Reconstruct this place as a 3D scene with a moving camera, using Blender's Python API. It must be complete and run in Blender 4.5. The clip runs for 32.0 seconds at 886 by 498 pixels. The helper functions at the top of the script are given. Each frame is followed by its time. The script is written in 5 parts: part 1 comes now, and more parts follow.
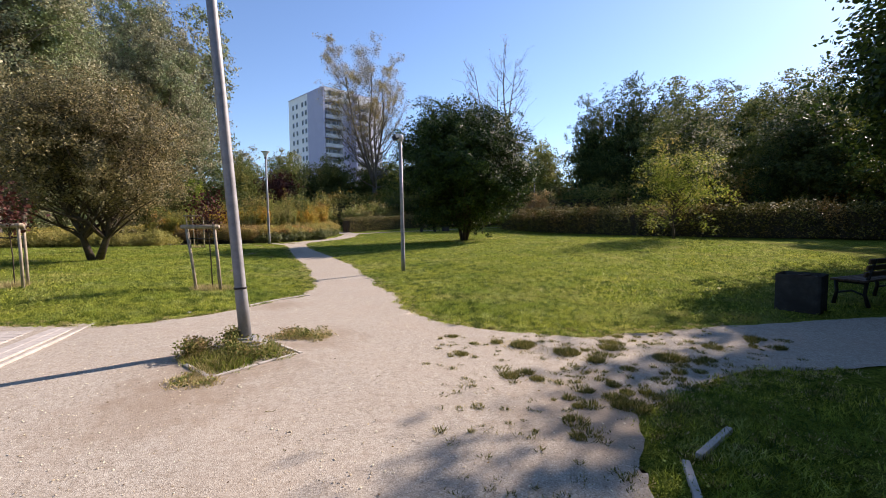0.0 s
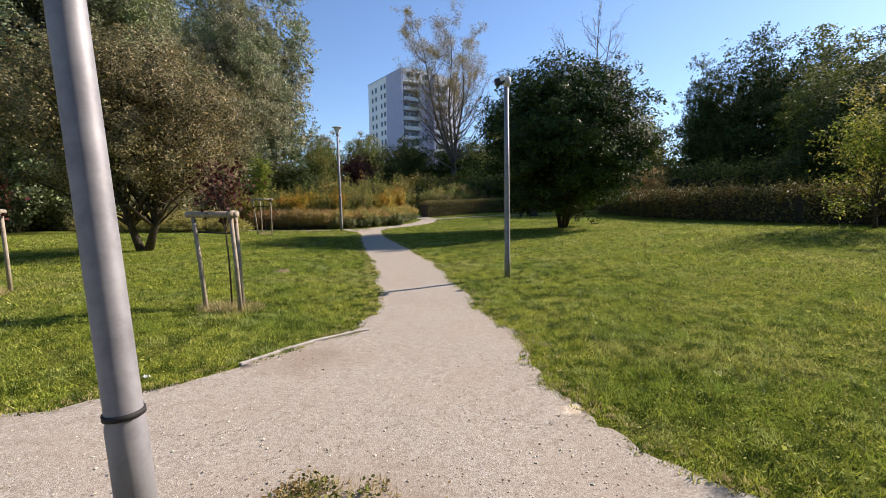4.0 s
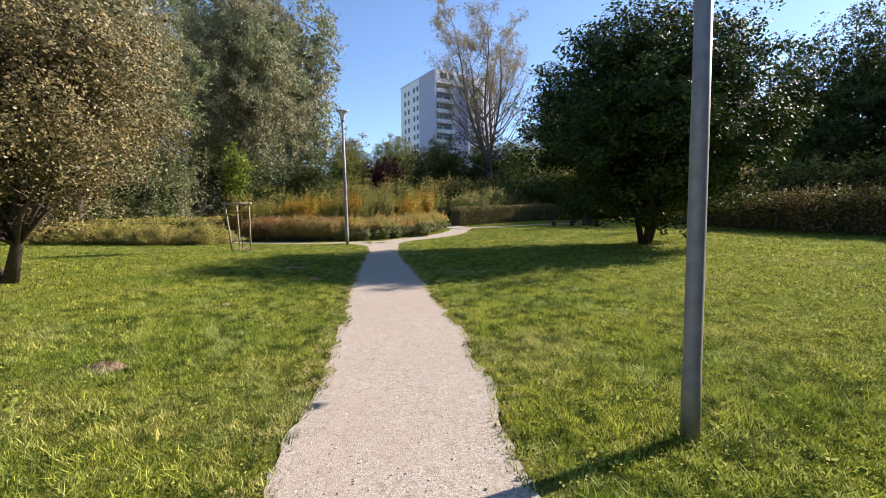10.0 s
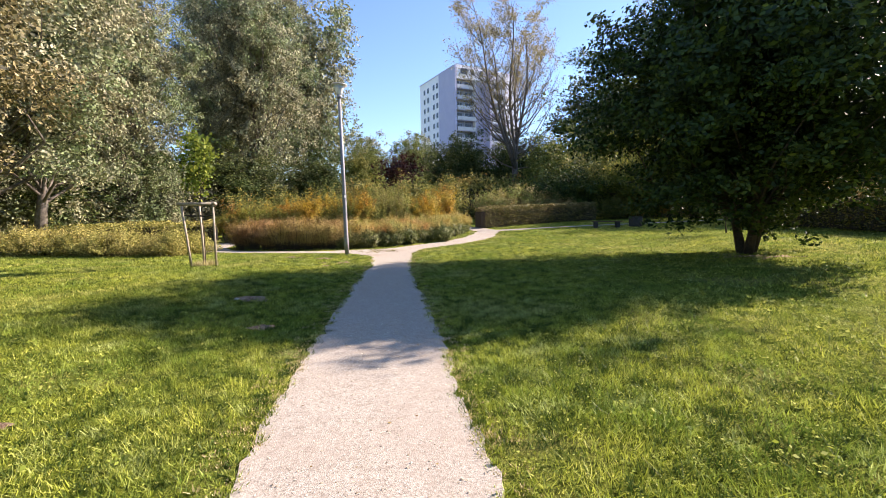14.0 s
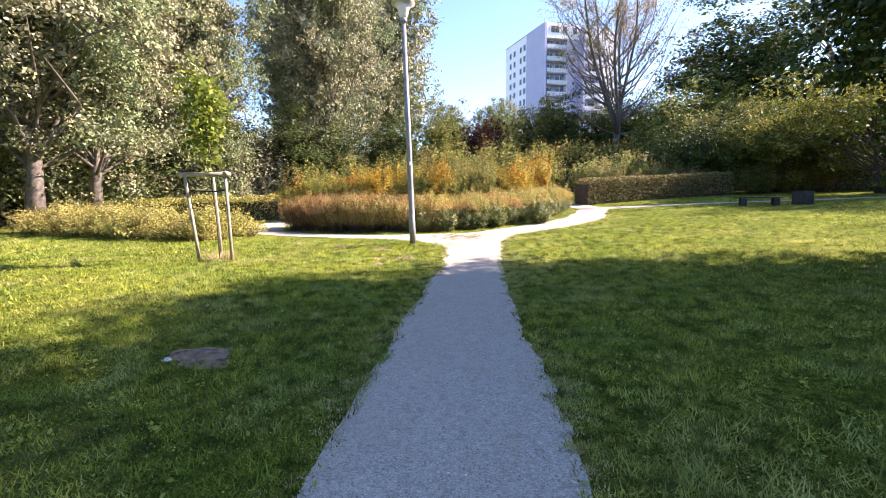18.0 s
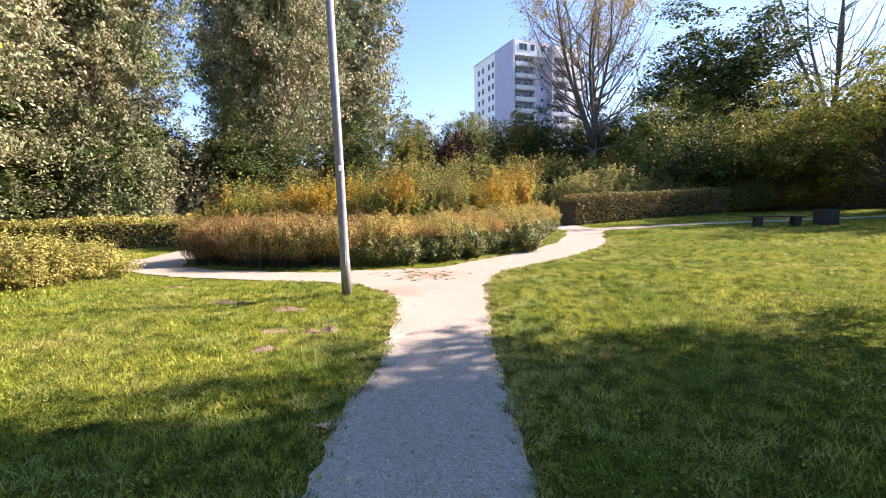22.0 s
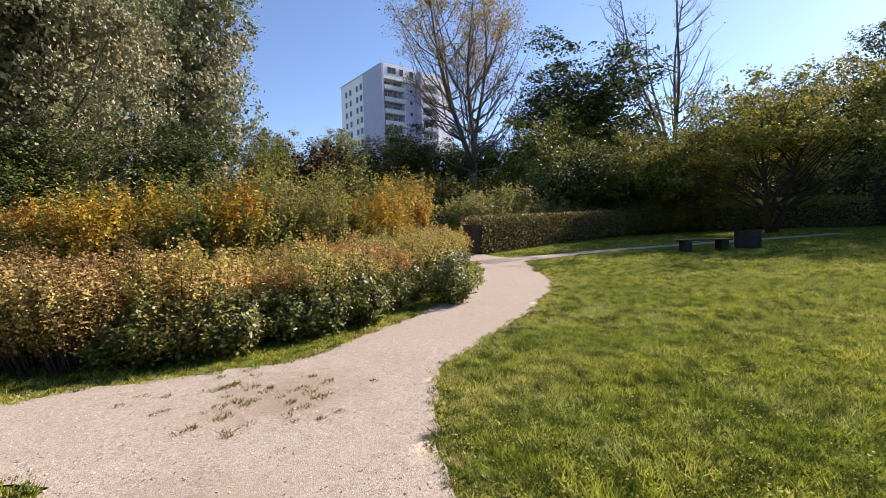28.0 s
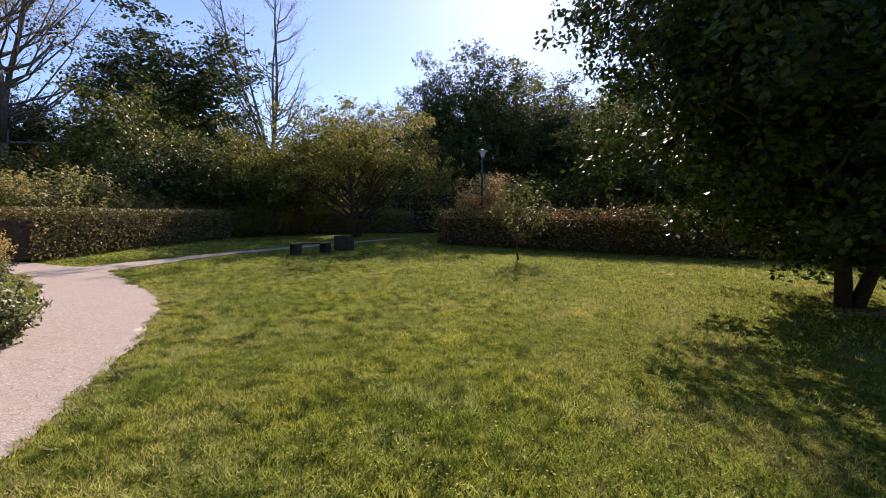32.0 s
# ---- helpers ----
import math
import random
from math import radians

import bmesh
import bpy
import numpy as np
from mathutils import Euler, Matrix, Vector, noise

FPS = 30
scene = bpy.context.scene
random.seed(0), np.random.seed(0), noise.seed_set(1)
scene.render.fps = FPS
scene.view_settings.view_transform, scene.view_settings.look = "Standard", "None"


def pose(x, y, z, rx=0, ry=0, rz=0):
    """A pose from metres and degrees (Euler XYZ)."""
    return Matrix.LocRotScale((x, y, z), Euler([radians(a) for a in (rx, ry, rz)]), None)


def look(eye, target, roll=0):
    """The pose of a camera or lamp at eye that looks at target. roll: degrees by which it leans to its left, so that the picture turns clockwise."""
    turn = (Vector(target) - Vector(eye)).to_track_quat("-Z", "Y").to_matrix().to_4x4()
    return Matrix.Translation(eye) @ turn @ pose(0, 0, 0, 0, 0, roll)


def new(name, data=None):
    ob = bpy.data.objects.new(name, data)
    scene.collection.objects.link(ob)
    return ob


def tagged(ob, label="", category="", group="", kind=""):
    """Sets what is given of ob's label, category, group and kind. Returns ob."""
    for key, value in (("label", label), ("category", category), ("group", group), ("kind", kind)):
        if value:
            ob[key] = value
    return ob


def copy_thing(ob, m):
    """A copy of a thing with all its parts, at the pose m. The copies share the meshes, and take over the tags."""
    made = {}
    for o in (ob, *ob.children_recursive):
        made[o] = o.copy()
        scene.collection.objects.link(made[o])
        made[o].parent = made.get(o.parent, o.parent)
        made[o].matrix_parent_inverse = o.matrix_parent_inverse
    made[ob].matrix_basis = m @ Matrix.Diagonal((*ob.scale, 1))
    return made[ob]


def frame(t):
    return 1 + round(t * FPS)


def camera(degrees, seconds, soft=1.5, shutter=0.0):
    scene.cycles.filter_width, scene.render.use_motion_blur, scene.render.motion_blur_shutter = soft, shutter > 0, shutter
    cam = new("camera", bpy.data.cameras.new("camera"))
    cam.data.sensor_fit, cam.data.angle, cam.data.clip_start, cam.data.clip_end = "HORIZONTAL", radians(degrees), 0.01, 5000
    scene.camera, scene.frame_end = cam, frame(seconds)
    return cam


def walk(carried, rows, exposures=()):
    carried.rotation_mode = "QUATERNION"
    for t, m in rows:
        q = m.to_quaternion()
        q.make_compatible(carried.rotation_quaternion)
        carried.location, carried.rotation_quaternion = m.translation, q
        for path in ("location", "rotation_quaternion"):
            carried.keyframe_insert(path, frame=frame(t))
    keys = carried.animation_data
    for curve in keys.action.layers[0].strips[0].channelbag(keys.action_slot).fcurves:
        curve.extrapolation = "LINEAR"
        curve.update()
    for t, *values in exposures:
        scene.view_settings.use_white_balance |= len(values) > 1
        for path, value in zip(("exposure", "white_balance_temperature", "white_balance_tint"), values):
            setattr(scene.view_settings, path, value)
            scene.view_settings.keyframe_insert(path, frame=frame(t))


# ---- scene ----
# <path>
# time, eye, heading to the left of +y, tilt up, lean
PATH = [
    (0.0, 0.000, 0.000, 1.492, 0.00, -3.67, -0.33),
    (0.5, -0.066, 0.486, 1.499, 2.93, -3.76, -0.14),
    (1.0, -0.168, 0.951, 1.502, 5.63, -3.91, -0.56),
    (1.5, -0.291, 1.407, 1.504, 8.26, -4.31, -0.57),
    (2.0, -0.432, 1.868, 1.513, 10.37, -4.96, -0.16),
    (2.5, -0.594, 2.318, 1.525, 10.28, -5.57, -0.21),
    (4.5, -0.971, 4.303, 1.488, 9.33, -5.72, -0.89),
    (5.0, -1.038, 4.805, 1.480, 8.00, -5.72, -0.77),
    (5.5, -1.138, 5.340, 1.479, 8.09, -5.56, -0.73),
    (6.0, -1.256, 5.816, 1.478, 8.31, -5.48, -0.74),
    (6.5, -1.357, 6.284, 1.478, 13.32, -5.28, 0.07),
    (7.0, -1.501, 6.711, 1.476, 14.65, -5.26, 0.01),
    (7.5, -1.620, 7.157, 1.471, 15.00, -5.22, -0.08),
    (8.0, -1.727, 7.596, 1.474, 15.50, -5.13, 0.04),
    (8.5, -1.804, 8.065, 1.486, 15.54, -5.29, -0.32),
    (9.0, -1.838, 8.568, 1.496, 15.45, -5.04, -0.85),
    (9.5, -1.925, 9.030, 1.502, 14.79, -4.93, -0.61),
    (10.0, -1.990, 9.496, 1.500, 14.16, -4.84, -0.33),
    (10.5, -2.095, 10.000, 1.498, 14.29, -4.93, -0.31),
    (11.0, -2.202, 10.458, 1.494, 15.38, -5.03, -0.36),
    (11.5, -2.326, 10.937, 1.496, 16.59, -5.08, -0.71),
    (12.0, -2.449, 11.433, 1.497, 16.73, -5.18, -0.86),
    (12.5, -2.583, 11.941, 1.496, 16.87, -4.91, -0.88),
    (13.0, -2.733, 12.442, 1.493, 17.06, -4.87, -1.47),
    (13.5, -2.901, 12.922, 1.493, 16.75, -4.76, -0.95),
    (15.5, -3.884, 15.014, 1.504, 20.10, -4.58, -1.19),
    (16.0, -4.069, 15.529, 1.512, 29.58, -4.63, -2.41),
    (16.5, -4.258, 16.003, 1.515, 34.74, -4.95, -2.73),
    (17.0, -4.445, 16.459, 1.513, 34.73, -5.65, -2.56),
    (17.5, -4.655, 16.898, 1.509, 32.15, -6.86, -1.59),
    (18.0, -4.859, 17.350, 1.509, 27.44, -8.01, -0.94),
    (18.5, -5.055, 17.828, 1.517, 27.17, -8.37, -1.07),
    (19.0, -5.260, 18.271, 1.522, 25.24, -8.16, -1.06),
    (19.5, -5.456, 18.750, 1.525, 24.84, -8.07, -1.07),
    (20.0, -5.667, 19.139, 1.524, 24.78, -7.60, -1.98),
    (20.5, -5.856, 19.571, 1.519, 23.26, -7.27, -1.96),
    (21.0, -6.053, 20.055, 1.519, 22.89, -7.27, -1.69),
    (21.5, -6.239, 20.501, 1.521, 22.92, -7.18, -1.61),
    (22.0, -6.383, 20.947, 1.518, 23.51, -5.84, -1.02),
    (22.5, -6.546, 21.365, 1.510, 22.48, -4.96, -0.98),
    (23.0, -6.697, 21.799, 1.502, 22.54, -4.45, -1.09),
    (23.5, -6.875, 22.217, 1.492, 22.70, -3.96, -1.12),
    (24.0, -7.037, 22.650, 1.487, 22.60, -3.59, -1.24),
    (24.5, -7.239, 23.080, 1.490, 22.44, -2.89, -0.90),
    (26.5, -7.997, 24.622, 1.449, 14.87, -2.56, -0.60),
    (27.0, -8.154, 24.965, 1.450, 13.81, -2.57, -0.63),
    (27.5, -8.299, 25.300, 1.457, 7.92, -2.78, -1.07),
    (28.0, -8.412, 25.680, 1.463, 6.73, -2.80, -1.51),
    (28.5, -8.534, 26.058, 1.472, 5.14, -2.74, -1.75),
    (29.0, -8.590, 26.398, 1.481, -1.94, -3.05, -2.04),
    (29.5, -8.615, 26.679, 1.487, -9.53, -2.73, -1.70),
    (30.0, -8.672, 26.844, 1.486, -20.27, -2.61, -1.00),
    (30.5, -8.633, 26.933, 1.487, -24.27, -2.55, -0.48),
    (31.0, -8.645, 26.800, 1.506, -28.27, -2.60, -0.00),
    (31.5, -8.694, 26.624, 1.532, -35.86, -2.84, 0.54),
    (32.0, -8.736, 26.384, 1.554, -42.60, -3.13, 0.73),
]
FOV = 90.27
# </path>
def eye_pose(x, y, z, yaw, pitch, roll):
    turn = Matrix.Rotation(radians(yaw), 4, "Z") @ Matrix.Rotation(radians(90 + pitch), 4, "X") @ Matrix.Rotation(radians(roll), 4, "Z")
    return Matrix.Translation((x, y, z)) @ turn


# stops, kelvin, tint
EXPOSURES = [(0.0, 0.84, 6700, 27), (3.0, 0.72, 6600, 24), (5.0, 0.76, 6650, 23), (8.0, 0.86, 6650, 24), (13.0, 1.32, 6650, 26), (16.0, 1.72, 6800, 31), (18.0, 2.02, 6700, 34), (20.0, 2.0, 6700, 35), (22.0, 1.66, 6850, 33), (24.0, 1.36, 6900, 30), (28.0, 0.92, 6850, 29), (29.0, 0.92, 6850, 30), (30.5, 0.60, 6800, 35), (32.0, 0.82, 6700, 37)]
cam = camera(FOV, 32.0, soft=0.5)
walk(cam, [(row[0], eye_pose(*row[1:])) for row in PATH], exposures=EXPOSURES)

# ---- sky and sun ----
SUN_AZ, SUN_EL = 51.5, 32.0
world = bpy.data.worlds.new("sky")
scene.world = world
world.use_nodes = True
wn = world.node_tree
sky = wn.nodes.new("ShaderNodeTexSky")
sky.sky_type = "NISHITA"
sky.sun_disc = False
sky.sun_elevation, sky.sun_rotation = radians(SUN_EL), radians(SUN_AZ)
sky.air_density, sky.dust_density, sky.ozone_density = 1.0, 0.25, 1.6
wn.nodes["Background"].inputs["Strength"].default_value = 0.098
clear = wn.nodes.new("ShaderNodeMix")
clear.data_type, clear.blend_type = "RGBA", "MULTIPLY"
clear.inputs[0].default_value = 1.0
clear.inputs[7].default_value = (0.76, 0.97, 1.10, 1)
wn.links.new(sky.outputs["Color"], clear.inputs[6])
wn.links.new(clear.outputs[2], wn.nodes["Background"].inputs["Color"])
sun = new("sun", bpy.data.lights.new("sun", "SUN"))
sun.data.energy, sun.data.angle, sun.data.color = 5.0, radians(0.6), (1.0, 0.91, 0.77)
SUN_WAY = Vector((math.sin(radians(SUN_AZ)) * math.cos(radians(SUN_EL)), math.cos(radians(SUN_AZ)) * math.cos(radians(SUN_EL)), math.sin(radians(SUN_EL))))
sun.matrix_world = look(SUN_WAY * 60, (0, 0, 0))


# ---- materials ----
def material(name):
    m = bpy.data.materials.new(name)
    m.use_nodes = True
    nt = m.node_tree
    return m, nt, nt.nodes["Principled BSDF"]


def mapped(nt, scale, detail=4.0, rough=0.6, kind="ShaderNodeTexNoise"):
    co = nt.nodes.get("co") or nt.nodes.new("ShaderNodeNewGeometry")
    co.name = "co"
    n = nt.nodes.new(kind)
    n.inputs["Scale"].default_value = scale
    if kind == "ShaderNodeTexNoise":
        n.inputs["Detail"].default_value, n.inputs["Roughness"].default_value = detail, rough
    nt.links.new(co.outputs["Position"], n.inputs["Vector"])
    return n


def ramp(nt, source, stops):
    r = nt.nodes.new("ShaderNodeValToRGB")
    while len(r.color_ramp.elements) < len(stops):
        r.color_ramp.elements.new(0.5)
    for e, (p, c) in zip(r.color_ramp.elements, stops):
        e.position, e.color = p, (*c, 1)
    nt.links.new(source, r.inputs["Fac"])
    return r


def blend(nt, fac, a, b, mode="MIX"):
    n = nt.nodes.new("ShaderNodeMix")
    n.data_type, n.blend_type = "RGBA", mode
    for sock, v in ((n.inputs["Factor"], fac), (n.inputs["A"], a), (n.inputs["B"], b)):
        if hasattr(v, "links"):
            nt.links.new(v, sock)
        else:
            sock.default_value = v if isinstance(v, (int, float)) else (*v, 1)
    return n.outputs["Result"]


def bumped(nt, p, height, strength, distance):
    b = nt.nodes.new("ShaderNodeBump")
    b.inputs["Strength"].default_value, b.inputs["Distance"].default_value = strength, distance
    nt.links.new(height, b.inputs["Height"])
    nt.links.new(b.outputs["Normal"], p.inputs["Normal"])


def surface(name, stops, scale, rough=0.8, bump=0.3, bump_scale=None, bump_d=0.01, metal=0.0, spec=0.4, patch=None, patch_scale=0.4):
    """Noise-coloured surface with a coarse second tone and fine relief."""
    m, nt, p = material(name)
    n = mapped(nt, scale, 6.0, 0.65)
    col = ramp(nt, n.outputs["Fac"], stops).outputs["Color"]
    if patch:
        w = mapped(nt, patch_scale, 4.0, 0.6)
        fac = ramp(nt, w.outputs["Fac"], [(0.42, (0, 0, 0)), (0.66, (1, 1, 1))]).outputs["Color"]
        col = blend(nt, fac, col, patch)
    nt.links.new(col, p.inputs["Base Color"])
    p.inputs["Roughness"].default_value, p.inputs["Metallic"].default_value = rough, metal
    p.inputs["Specular IOR Level"].default_value = spec
    if bump:
        b = mapped(nt, bump_scale or scale * 3, 5.0, 0.7)
        bumped(nt, p, b.outputs["Fac"], bump, bump_d)
    return m


def leafy(name, stops, patches=(), patch_scale=0.5, shine=0.35, rough=0.62, spec=0.2, gain=1.6):
    """Leaves: a tone for every leaf, patches of other tones over the whole plant, light shining through."""
    m, nt, p = material(name)
    g = nt.nodes.new("ShaderNodeNewGeometry")
    g.name = "co"
    stops = [(p0, (min(0.75, c[0] * gain * 1.03), min(0.75, c[1] * gain), min(0.6, c[2] * gain * 0.82))) for p0, c in stops]
    col = ramp(nt, g.outputs["Random Per Island"], stops).outputs["Color"]
    for i, (tone, lo, hi, *fine) in enumerate(patches):
        tone = tuple(min(0.6, v * gain) for v in tone)
        w = mapped(nt, fine[0] if fine else patch_scale * (1 + 0.37 * i), 3.0, 0.55)
        w.noise_dimensions = "4D"
        w.inputs["W"].default_value = 3.1 * i + 0.7
        jit = nt.nodes.new("ShaderNodeMath")
        jit.operation = "MULTIPLY_ADD"
        nt.links.new(g.outputs["Random Per Island"], jit.inputs[0])
        jit.inputs[1].default_value = 0.16
        nt.links.new(w.outputs["Fac"], jit.inputs[2])
        fac = ramp(nt, jit.outputs[0], [(lo, (0, 0, 0)), (hi, (1, 1, 1))]).outputs["Color"]
        vary = blend(nt, g.outputs["Random Per Island"], tuple(c * 0.6 for c in tone), tuple(min(1, c * 1.35) for c in tone))
        col = blend(nt, fac, col, vary)
    nt.links.new(col, p.inputs["Base Color"])
    p.inputs["Roughness"].default_value = rough
    p.inputs["Specular IOR Level"].default_value = spec
    tr = nt.nodes.new("ShaderNodeBsdfTranslucent")
    bright = blend(nt, 0.5, col, (0.30, 0.36, 0.05), "ADD") if shine > 0.5 else col
    nt.links.new(bright, tr.inputs["Color"])
    mix = nt.nodes.new("ShaderNodeMixShader")
    mix.inputs[0].default_value = shine
    nt.links.new(p.outputs[0], mix.inputs[1])
    nt.links.new(tr.outputs[0], mix.inputs[2])
    nt.links.new(mix.outputs[0], nt.nodes["Material Output"].inputs["Surface"])
    return m


m, nt, p = material("lawn_turf")
fine = mapped(nt, 75.0, 9.0, 0.8)
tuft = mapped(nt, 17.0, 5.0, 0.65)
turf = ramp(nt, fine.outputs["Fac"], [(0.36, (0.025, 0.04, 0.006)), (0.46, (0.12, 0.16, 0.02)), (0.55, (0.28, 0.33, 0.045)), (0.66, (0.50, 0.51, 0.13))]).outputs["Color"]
# hollows between the tufts have their shade painted in as darker colour
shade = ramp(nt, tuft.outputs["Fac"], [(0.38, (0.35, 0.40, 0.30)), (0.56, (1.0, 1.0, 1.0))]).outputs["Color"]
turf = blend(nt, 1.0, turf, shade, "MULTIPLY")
dry = ramp(nt, mapped(nt, 0.7, 5.0, 0.65).outputs["Fac"], [(0.50, (0, 0, 0)), (0.70, (0.6, 0.6, 0.6))]).outputs["Color"]
turf = blend(nt, dry, turf, blend(nt, fine.outputs["Fac"], (0.10, 0.09, 0.03), (0.50, 0.45, 0.16)))
deep = ramp(nt, mapped(nt, 1.3, 4.0, 0.6).outputs["Fac"], [(0.54, (0, 0, 0)), (0.70, (0.5, 0.5, 0.5))]).outputs["Color"]
turf = blend(nt, deep, turf, blend(nt, fine.outputs["Fac"], (0.02, 0.045, 0.006), (0.20, 0.30, 0.05)))
nt.links.new(turf, p.inputs["Base Color"])
p.inputs["Roughness"].default_value, p.inputs["Specular IOR Level"].default_value = 1.0, 0.02
high = nt.nodes.new("ShaderNodeMath")
high.operation = "ADD"
nt.links.new(fine.outputs["Fac"], high.inputs[0])
nt.links.new(tuft.outputs["Fac"], high.inputs[1])
bumped(nt, p, high.outputs[0], 0.9, 0.05)
M_SOIL = m
m, nt, p = material("gravel")
peb = mapped(nt, 150.0, kind="ShaderNodeTexVoronoi")
sep = nt.nodes.new("ShaderNodeSeparateColor")
nt.links.new(peb.outputs["Color"], sep.inputs[0])
stone = ramp(nt, sep.outputs[0], [(0.0, (0.085, 0.07, 0.055)), (0.16, (0.29, 0.253, 0.202)), (0.4, (0.45, 0.40, 0.33)), (0.75, (0.52, 0.465, 0.384)), (1.0, (0.82, 0.765, 0.667))]).outputs["Color"]
dust = ramp(nt, mapped(nt, 42.0, 10.0, 0.85).outputs["Fac"], [(0.34, (0.145, 0.117, 0.09)), (0.5, (0.43, 0.378, 0.31)), (0.64, (0.675, 0.612, 0.515))]).outputs["Color"]
col = blend(nt, 1.0, blend(nt, 0.5, stone, dust), (0.865, 0.885, 0.87), "MULTIPLY")
clot = ramp(nt, mapped(nt, 13.0, 7.0, 0.75).outputs["Fac"], [(0.34, (0.80, 0.77, 0.74)), (0.50, (1, 1, 1))]).outputs["Color"]
col = blend(nt, 1.0, col, clot, "MULTIPLY")
stain = ramp(nt, mapped(nt, 1.1, 6.0, 0.65).outputs["Fac"], [(0.46, (0, 0, 0)), (0.74, (1, 1, 1))]).outputs["Color"]
col = blend(nt, stain, col, blend(nt, 0.5, col, (0.36, 0.30, 0.23)))
# brown soil trodden into the gravel at a few spots
ragged = mapped(nt, 3.2, 7.0, 0.75)
for sx, sy, reach in ((-10.15, 27.4, 0.8), (-2.25, 4.55, 1.2), (-2.3, 3.5, 0.9), (-1.6, 5.6, 0.7), (1.3, 3.2, 1.2), (-2.9, 7.7, 0.6), (-10.2, 29.3, 0.8)):
    d = nt.nodes.new("ShaderNodeVectorMath")
    d.operation = "DISTANCE"
    nt.links.new(nt.nodes["co"].outputs["Position"], d.inputs[0])
    d.inputs[1].default_value = (sx, sy, 0.05)
    f = nt.nodes.new("ShaderNodeMath")
    f.operation = "MULTIPLY_ADD"
    nt.links.new(d.outputs["Value"], f.inputs[0])
    f.inputs[1].default_value = 0.5 / reach
    nt.links.new(ragged.outputs["Fac"], f.inputs[2])
    fac = ramp(nt, f.outputs[0], [(0.62, (0.75, 0.75, 0.75)), (0.98, (0, 0, 0))]).outputs["Color"]
    col = blend(nt, fac, col, blend(nt, 0.72, col, (0.25, 0.19, 0.13)))
nt.links.new(col, p.inputs["Base Color"])
p.inputs["Roughness"].default_value = 0.95
p.inputs["Specular IOR Level"].default_value = 0.1
bumped(nt, p, peb.outputs["Distance"], 0.35, 0.004)
M_GRAVEL = m
M_DIRT = surface("bare_soil", [(0.3, (0.09, 0.06, 0.04)), (0.46, (0.30, 0.21, 0.145)), (0.7, (0.50, 0.375, 0.275))], 11.0, 0.95, 1.0, 50, 0.04, spec=0.05)
M_STEEL = surface("galvanised_steel", [(0.3, (0.20, 0.205, 0.215)), (0.6, (0.30, 0.31, 0.32)), (0.8, (0.25, 0.245, 0.23))], 7.0, 0.6, 0.1, 60, 0.002, metal=0.4)
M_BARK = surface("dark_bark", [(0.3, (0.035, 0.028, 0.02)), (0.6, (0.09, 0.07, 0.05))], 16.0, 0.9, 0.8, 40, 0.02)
M_BARK_PALE = surface("pale_bark", [(0.3, (0.07, 0.06, 0.05)), (0.55, (0.16, 0.14, 0.115)), (0.75, (0.25, 0.225, 0.19))], 6.0, 0.9, 0.5, 30, 0.01, spec=0.1)
M_POLE_WOOD = surface("peeled_stake_wood", [(0.3, (0.22, 0.19, 0.13)), (0.6, (0.38, 0.33, 0.25)), (0.8, (0.46, 0.41, 0.32))], 11.0, 0.85, 0.3, 45, 0.004)
M_BLACK = surface("black_rubber", [(0.3, (0.012, 0.012, 0.012)), (0.7, (0.03, 0.03, 0.03))], 20.0, 0.7, 0.1)
M_CONCRETE = surface("grey_concrete", [(0.3, (0.045, 0.043, 0.039)), (0.6, (0.075, 0.073, 0.068)), (0.8, (0.10, 0.097, 0.09))], 9.0, 0.95, 0.4, 60, 0.006, spec=0.1, patch=(0.04, 0.038, 0.034), patch_scale=2.0)
M_FOOTING = surface("pale_worn_concrete", [(0.3, (0.22, 0.21, 0.19)), (0.6, (0.36, 0.35, 0.32)), (0.8, (0.44, 0.42, 0.39))], 9.0, 0.95, 0.5, 60, 0.006, spec=0.1)
M_DARK_WOOD = surface("brown_stained_wood", [(0.3, (0.05, 0.03, 0.02)), (0.7, (0.11, 0.07, 0.045))], 10.0, 0.7, 0.2, 40, 0.004)
M_IRON = surface("black_cast_iron", [(0.3, (0.01, 0.01, 0.01)), (0.7, (0.03, 0.03, 0.03))], 18.0, 0.55, 0.2, 50, 0.003, metal=0.3)
M_PLANK = surface("weathered_grey_plank", [(0.3, (0.34, 0.31, 0.27)), (0.6, (0.48, 0.45, 0.40)), (0.8, (0.56, 0.53, 0.47))], 12.0, 0.9, 0.3, 60, 0.004)
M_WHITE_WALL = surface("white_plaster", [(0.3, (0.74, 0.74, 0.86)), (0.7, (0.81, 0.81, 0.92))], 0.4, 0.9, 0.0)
# the shade of the balcony recesses is painted into this darker plaster
M_LOGGIA_SHADE = surface("loggia_plaster_painted_shade", [(0.3, (0.20, 0.22, 0.32)), (0.7, (0.26, 0.28, 0.38))], 0.6, 0.9, 0.0)
M_GREY_WALL = surface("grey_blue_plaster", [(0.3, (0.38, 0.38, 0.58)), (0.7, (0.44, 0.44, 0.63))], 0.4, 0.9, 0.0)
M_RAIL = surface("balcony_panel", [(0.3, (0.42, 0.44, 0.54)), (0.7, (0.54, 0.56, 0.66))], 0.9, 0.6, 0.0)
M_LAMP_CAP = surface("lamp_plastic", [(0.3, (0.42, 0.41, 0.39)), (0.7, (0.52, 0.51, 0.48))], 8.0, 0.45, 0.05)
